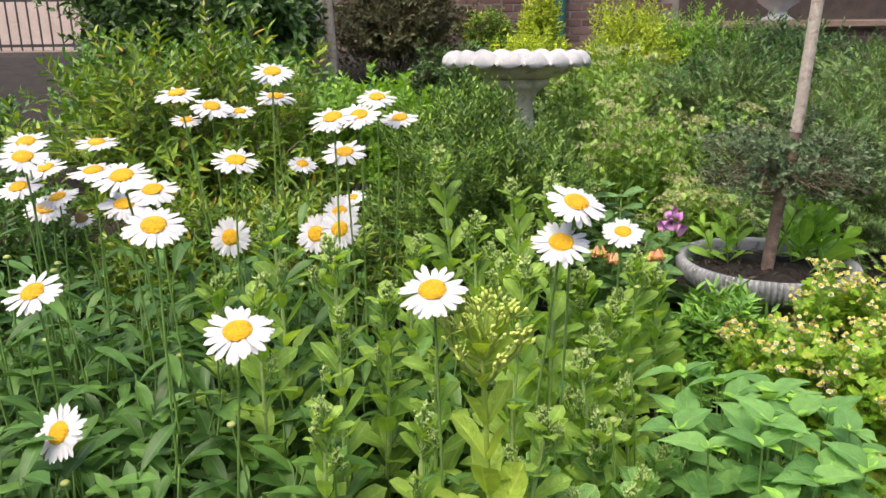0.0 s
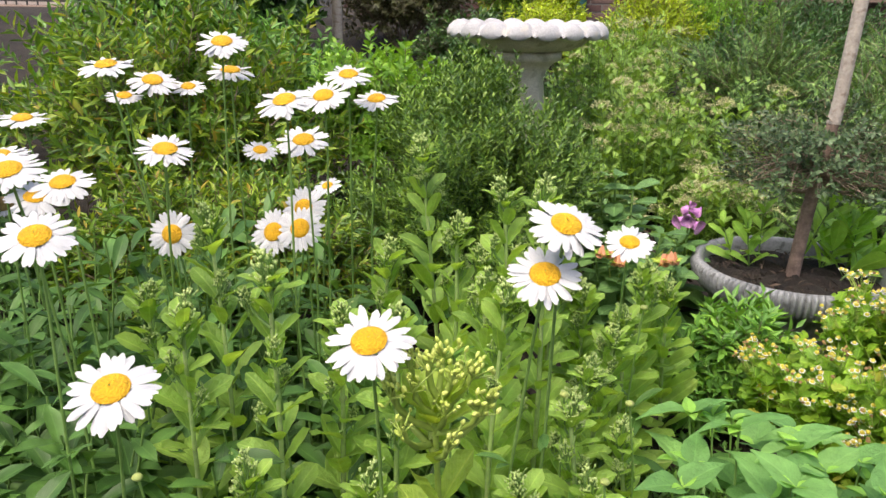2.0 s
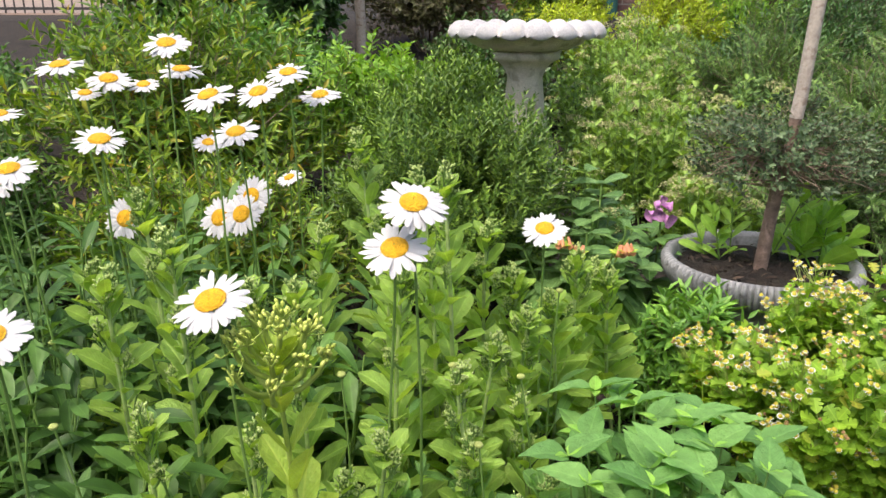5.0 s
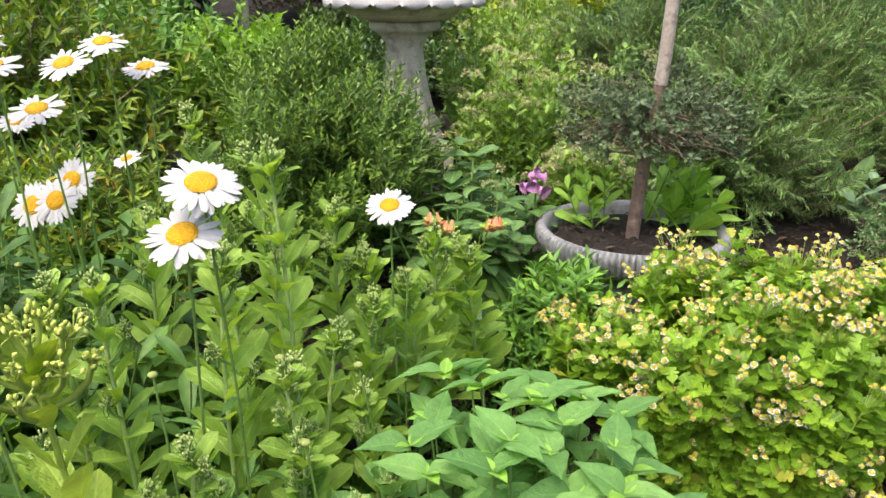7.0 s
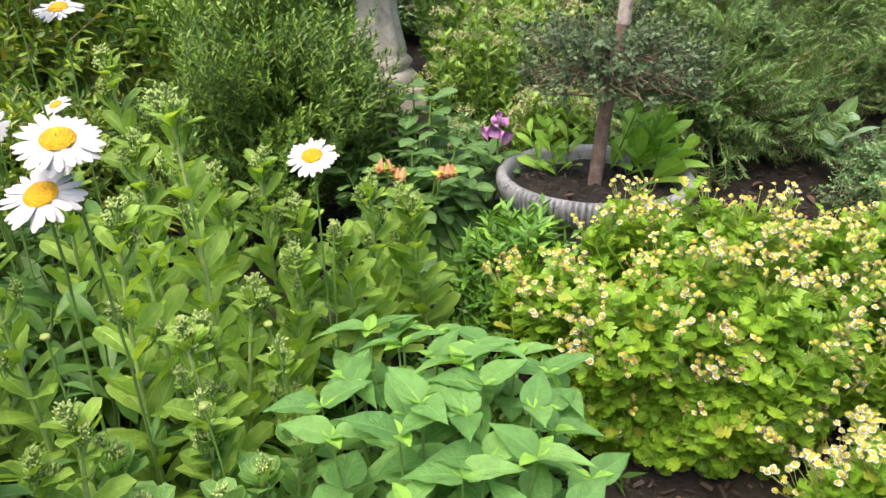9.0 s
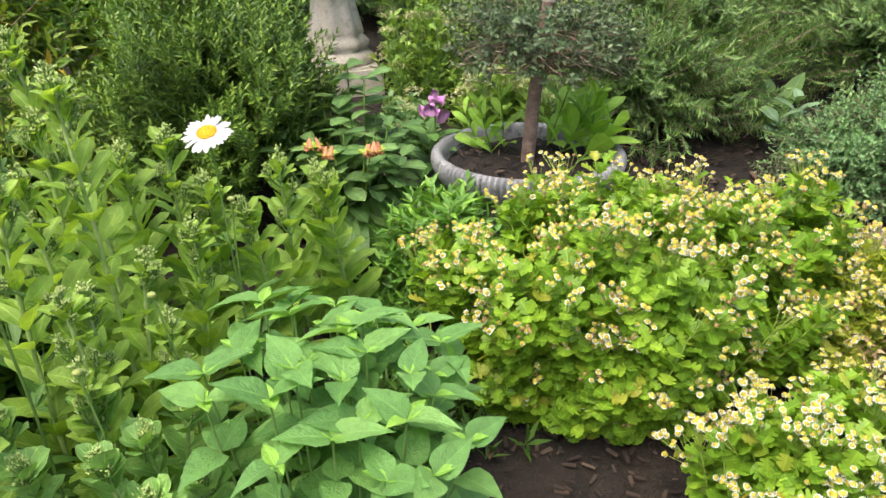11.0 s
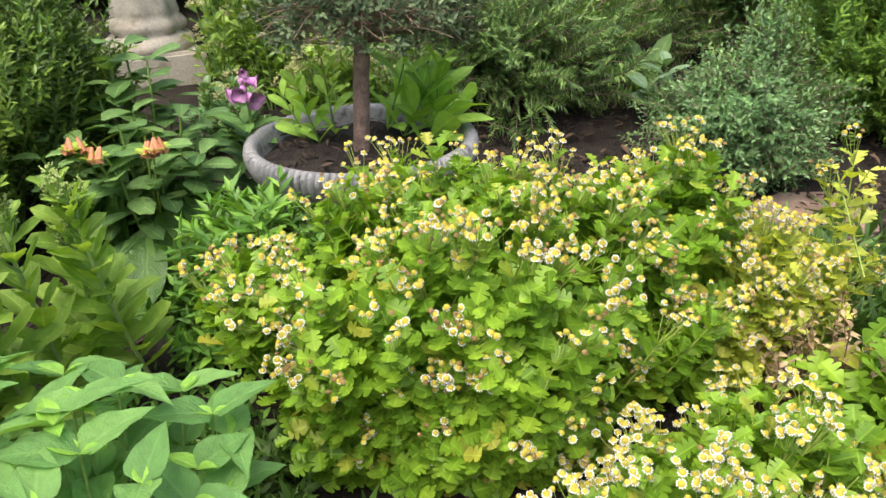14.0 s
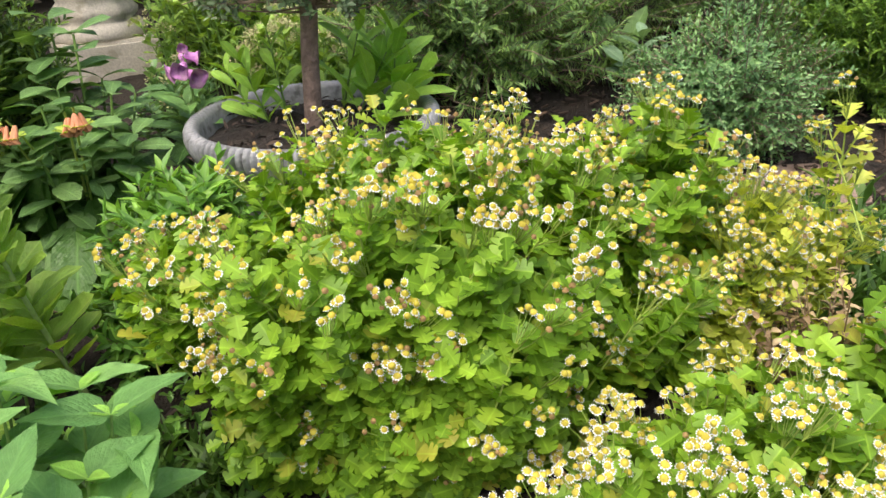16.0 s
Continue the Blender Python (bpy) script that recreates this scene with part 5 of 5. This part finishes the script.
def foxglove(x, y, top):
    g = soil_at(x, y) - 0.01
    ob = thing("foxglove", (x, y, g), "foxglove with purple bell flowers above large wrinkled leaves", "plant")
    h = top - g
    part("stem", tubes("stem", [arc((0, 0, 0), (0.02, -0.02, h + 0.03), (0.01, 0, 0), 6)], [(0.005, 0.003)], M_STEM, 6), ob)
    for a, dz, s in ((-160, -0.012, 0.042), (-50, -0.022, 0.046), (-105, -0.004, 0.04), (0, 0.016, 0.034), (90, 0.012, 0.03), (-80, 0.04, 0.022)):
        r = radians(a)
        part("bell", BELL, ob, "spotted purple bell flower", at=Matrix.Translation((0.018, -0.018, h + dz)) @ Vector((math.cos(r), math.sin(r), -0.28)).to_track_quat("Z", "Y").to_matrix().to_4x4() @ Matrix.Diagonal((s, s, s, 1)))
    for k in range(26):
        a = k * 2.4
        z = 0.02 + 0.011 * k
        part("leaf", random.choice(FOX), ob, at=placed((0, 0, z), (math.cos(a), math.sin(a), 0.2 + 0.03 * k), (0, 0, 1), 0.2 - 0.0045 * k))


foxglove(0.74, 2.56, 0.53)


def penstemon(x, y):
    g = soil_at(x, y) - 0.01
    ob = thing("penstemon", (x, y, g), "leafy plant with salmon tubular flowers over big dark crinkled leaves", "plant")
    tips = [(-0.02, 0.13, 0.54), (0.03, 0.1, 0.51), (-0.06, 0.12, 0.49), (0.1, 0.0, 0.4), (-0.02, -0.06, 0.4), (0.13, 0.08, 0.38), (-0.1, 0.12, 0.44),
            (0.06, 0.12, 0.41), (-0.24, 0.06, 0.36), (0.0, 0.0, 0.42), (-0.1, -0.08, 0.38), (0.06, -0.1, 0.36), (-0.2, -0.04, 0.34), (0.14, -0.06, 0.33), (-0.02, -0.14, 0.32), (-0.17, 0.14, 0.4)]
    for t in tips:
        leafy_stem(ob, (t[0] * 0.3, t[1] * 0.3, 0), t, FOX_L, 11 if t[2] > 0.45 else 8, 0.118 if t[2] > 0.45 else 0.095, 1.8, 0.0045, M_STEM, 0.72, 0.3, (0, 0, 0), 1.4)
    for k in range(44):
        a = k * 2.4
        up = (-0.4, -0.8, -1.3)[k % 3]
        part("leaf", random.choice(FOX), ob, at=placed((0.08 * math.cos(a), 0.08 * math.sin(a), 0.15 + 0.022 * (k % 7)), (math.cos(a), math.sin(a), up), (math.cos(a) * 0.5, math.sin(a) * 0.5, 1), random.uniform(0.14, 0.2)))
    for cx, cy, cz in ((-0.09, -0.16, 0.43), (0.08, -0.2, 0.43), (-0.05, -0.17, 0.41), (0.06, -0.19, 0.42)):
        part("flower_stalk", tubes("flower_stalk", [arc((cx * 0.4, cy * 0.4, 0.2), (cx, cy, cz), (0, 0, 0.03), 5)], [(0.003, 0.002)], M_STEM_LIME, 5), ob)
        for j in range(5):
            a = random.uniform(0, 6.28)
            d = Vector((math.cos(a) * 0.35, math.sin(a) * 0.35 - 0.15, -1))
            part("bell", SALMON, ob, "faded salmon bell flower", at=Matrix.Translation((cx + random.uniform(-0.015, 0.015), cy, cz - 0.01)) @ d.to_track_quat("Z", "Y").to_matrix().to_4x4() @ Matrix.Diagonal((0.017, 0.017, 0.034, 1)))
        for j in range(5):
            a = j * 2.4
            part("leaf", random.choice(FOX_L), ob, at=placed((cx * (0.5 + 0.1 * j), cy * (0.5 + 0.1 * j), 0.24 + (cz - 0.26) * j / 5), (math.cos(a), math.sin(a), 0.5), (0, 0, 1), 0.065))
        for j in range(7):
            a = j * 0.9
            part("sepal", SEDUM_Y[0], ob, at=placed((cx, cy, cz - 0.04), (math.cos(a), math.sin(a), 0.5), (0, 0, 1), 0.032))


penstemon(0.53, 2.35)


def paddle_plant(x, y):
    g = soil_at(x, y) - 0.01
    meshes = leaf_meshes("leaf", M_FOX_L, [blade(8, 2, 0.27, 1.0, 0.6, 0.4, 0.25, wave=0.015)])
    ob = thing("paddle_leaved_plant", (x, y, g), "plant with a few tall pale paddle-shaped leaves", "plant")
    for a, s, up in ((0.3, 0.15, 3.2), (2.6, 0.17, 4.0), (1.5, 0.14, 2.6), (4.2, 0.09, 1.5), (3.4, 0.11, 2.0)):
        part("leaf", meshes[0], ob, at=placed((0, 0, 0.02), (math.cos(a), math.sin(a), up), (-math.cos(a), -math.sin(a) - 0.5, 0.6), s * 1.75))


paddle_plant(2.05, 3.1)


def grey_plant(x, y):
    g = soil_at(x, y) - 0.01
    ob = thing("grey_leaved_plant", (x, y, g), "small plant with broad silvery blue-green leaves", "plant")
    meshes = leaf_meshes("leaf", M_SILVER, [blade(7, 2, 0.55, 0.7, 0.7, 0.3, 0.2, wave=0.02)])
    for tx, ty, tz in ((0.0, 0.0, 0.22), (0.06, -0.04, 0.17), (-0.06, 0.0, 0.15)):
        leafy_stem(ob, (tx * 0.2, ty * 0.2, 0), (tx, ty, tz), meshes, 4, 0.1, 1.3, 0.003, M_STEM, 0.75, 0.5)


grey_plant(2.06, 2.93)


def ground_cover(name, x, y, rx, ry, n, leaf, size, material, label, h=0.08):
    g = soil_at(x, y)
    b = np.stack([x + rng.normal(size=n) * rx * 0.5, y + rng.normal(size=n) * ry * 0.5, np.zeros(n)], -1)
    b[:, 2] = [soil_at(p[0], p[1]) for p in b]
    d = np.stack([rng.normal(size=n) * 0.5, rng.normal(size=n) * 0.5, np.ones(n)], -1)
    f, lines = sprays(b, d, h * rng.uniform(0.5, 1.2, n), 7, 0.9, size, 0.4)
    tagged(new(name, scatter(name, leaf, f, material)), label, "ground cover", kind="stuff")


ground_cover("ground_cover", 0.6, 1.78, 0.22, 0.22, 150, L_OVAL, 0.03, M_NAND_DK, "small dark green creeping leaves over the mulch", 0.06)
ground_cover("grass_tuft", 2.1, 1.8, 0.25, 0.3, 420, L_NEEDLE, 0.1, M_GRASS, "dark green fine grass beside the path", 0.1)
ground_cover("grass_tuft", 0.68, 1.62, 0.2, 0.16, 160, L_NEEDLE, 0.07, M_GRASS, "thin dark grass growing in the mulch", 0.05)

# ---- far shrubs ----
bush("evergreen_shrub", (-1.92, 5.4, 0.6), (0.72, 0.6, 0.85), "large dark glossy evergreen shrub", "shrub", M_GLOSSY, L_OVAL, 0.075, 1500, 10, 0.25, 0.95, 0.4, -0.7, 0.25, 0.3)
bush("evergreen_shrub", (-1.25, 5.0, 0.5), (0.45, 0.5, 0.9), "dark glossy upright evergreen shrub", "shrub", M_GLOSSY, L_OVAL, 0.075, 900, 10, 0.22, 0.95, 0.3, -0.7, 0.2, 0.3)
bush("dusky_shrub", (-0.4, 6.0, 0.72), (0.55, 0.4, 0.5), "dusky brown-green shrub on a short trunk", "shrub", M_PURPLE, L_OVAL, 0.05, 900, 10, 0.2, 0.95, 0.4, -0.6, 0.25, 0.35)
bush("leafy_shrub", (0.35, 7.2, 0.85), (0.3, 0.25, 0.26), "light green shrub against the brick wall", "shrub", M_NANDINA, L_OVAL, 0.05, 320, 10, 0.16, 0.95, 0.6, -0.5, 0.3, 0.3)
# The next two shrubs carry their sunlight in the leaf colour.
bush("leafy_shrub", (0.8, 6.9, 0.82), (0.2, 0.2, 0.36), "shrub by the brick wall with sunlight put into its leaf colour", "shrub", M_SUNLIT_LEAF, L_OVAL, 0.05, 260, 10, 0.16, 0.95, 0.8, -0.5, 0.35, 0.3)
bush("leafy_shrub", (1.3, 5.6, 0.6), (0.35, 0.3, 0.4), "shrub with loose shoots, sunlight painted gold into its leaves", "shrub", M_SUNLIT_LEAF, L_NARROW, 0.05, 500, 12, 0.2, 0.9, 0.9, -0.5, 0.35, 0.3)
bush("leafy_shrub", (1.75, 5.9, 0.7), (0.45, 0.3, 0.3), "yellow-green shrub below the terrace wall", "shrub", M_BRIGHT, L_NARROW, 0.05, 500, 12, 0.2, 0.9, 0.9, -0.5, 0.3, 0.3)
bush("leafy_shrub", (2.6, 6.2, 0.7), (0.55, 0.35, 0.27), "mid-green shrub below the terrace wall", "shrub", M_DEEP, L_NARROW, 0.05, 550, 12, 0.2, 0.9, 0.7, -0.5, 0.3, 0.3)
bush("leafy_shrub", (3.6, 6.2, 0.6), (0.5, 0.35, 0.28), "dark green shrub below the terrace wall", "shrub", M_DEEP, L_NARROW, 0.06, 420, 12, 0.2, 0.9, 0.6, -0.5, 0.3, 0.3)
bush("leafy_shrub", (-2.6, 3.6, 0.28), (0.7, 0.5, 0.33), "low spreading shrub with dark green leaves", "shrub", M_DAISY_LEAF, L_OVAL, 0.05, 700, 10, 0.18, 0.95, 0.5, -0.4, 0.25, 0.3)
bush("leafy_shrub", (0.0, 4.6, 0.4), (0.9, 0.3, 0.22), "low dark green shrub behind the bird bath", "shrub", M_GLOSSY, L_OVAL, 0.05, 700, 10, 0.16, 0.95, 0.5, -0.4, 0.3, 0.3)
bush("leafy_shrub", (3.9, 4.6, 0.36), (0.6, 0.5, 0.34), "spreading shrub with mid-green leaves", "shrub", M_BRIGHT, L_OVAL, 0.045, 700, 11, 0.18, 0.95, 0.5, -0.4, 0.25, 0.3)

bush("leafy_shrub", (0.95, 5.0, 0.4), (0.4, 0.3, 0.34), "light green shrub with narrow leaves behind the herbs", "shrub", M_PALE, L_NARROW, 0.05, 600, 12, 0.18, 0.9, 0.9, -0.6, 0.3, 0.3)
bush("leafy_shrub", (1.75, 4.8, 0.4), (0.5, 0.35, 0.36), "mid-green shrub with narrow leaves", "shrub", M_DEEP, L_NARROW, 0.05, 650, 12, 0.18, 0.9, 0.9, -0.6, 0.3, 0.3)
bush("leafy_shrub", (2.9, 5.0, 0.42), (0.6, 0.35, 0.34), "mid-green shrub with fine narrow leaves", "shrub", M_DEEP, L_NARROW, 0.05, 700, 12, 0.18, 0.9, 0.9, -0.6, 0.3, 0.3)
bush("leafy_shrub", (0.1, 5.4, 0.58), (0.45, 0.3, 0.27), "dark shrub with small glossy leaves", "shrub", M_GLOSSY, L_OVAL, 0.045, 500, 10, 0.16, 0.95, 0.5, -0.6, 0.3, 0.3)
# Painted sun again: yellow leaves in place of a lit patch.
bush("leafy_shrub", (0.55, 5.8, 0.65), (0.35, 0.3, 0.26), "shrub with oval leaves, sunlight painted yellow into their colour", "shrub", M_SUNLIT_LEAF, L_OVAL, 0.045, 400, 10, 0.16, 0.95, 0.6, -0.6, 0.3, 0.3)
bush("leafy_shrub", (-2.1, 2.9, 0.18), (0.5, 0.4, 0.33), "low dark green leafy shrub", "shrub", M_DAISY_LEAF, L_OVAL, 0.045, 700, 10, 0.16, 0.95, 0.5, -0.6, 0.25, 0.3)
bush("leafy_shrub", (-1.4, 4.2, 0.35), (0.9, 0.3, 0.4), "dark green leafy shrub in shade", "shrub", M_NAND_DK, L_OVAL, 0.055, 600, 10, 0.18, 0.95, 0.5, -0.6, 0.25, 0.3)


def pale_trunk(x, y, z):
    ob = thing("garden_tree", (x, y, z), "slim pale tree trunk standing among shrubs", "tree")
    part("trunk", tubes("trunk", [[(0, 0, 0), (0.01, 0, 0.4), (-0.01, 0, 0.9), (-0.02, 0, 2.2)]], [(0.036, 0.032)], M_BARK_PALE, 12), ob)


pale_trunk(-0.86, 5.6, 0.6)


def terrace_pot(x, y, z, s):
    v, q = lathe([(0.02, 0), (0.16, 0), (0.17, 0.03), (0.1, 0.07), (0.09, 0.12), (0.2, 0.2), (0.27, 0.32), (0.25, 0.4), (0.3, 0.44), (0.3, 0.47), (0.24, 0.46), (0.02, 0.42)], 32)
    ob = new("stone_urn", mesh_of("stone_urn", v * s, [q], None, [M_CONC_RIM]))
    ob.location = (x, y, z)
    tagged(ob, "pale stone urn standing on the terrace wall", "urn")


terrace_pot(3.1, 7.52, 1.226, 0.9)
trim = new("drainpipe", tubes("drainpipe", [[(1.1, 7.9, 0.8), (1.1, 7.9, 1.6), (1.1, 7.9, 2.2)]], [(0.06, 0.06)], M_TEAL, 12))
tagged(trim, "teal painted drainpipe on the brick wall", "pipe")
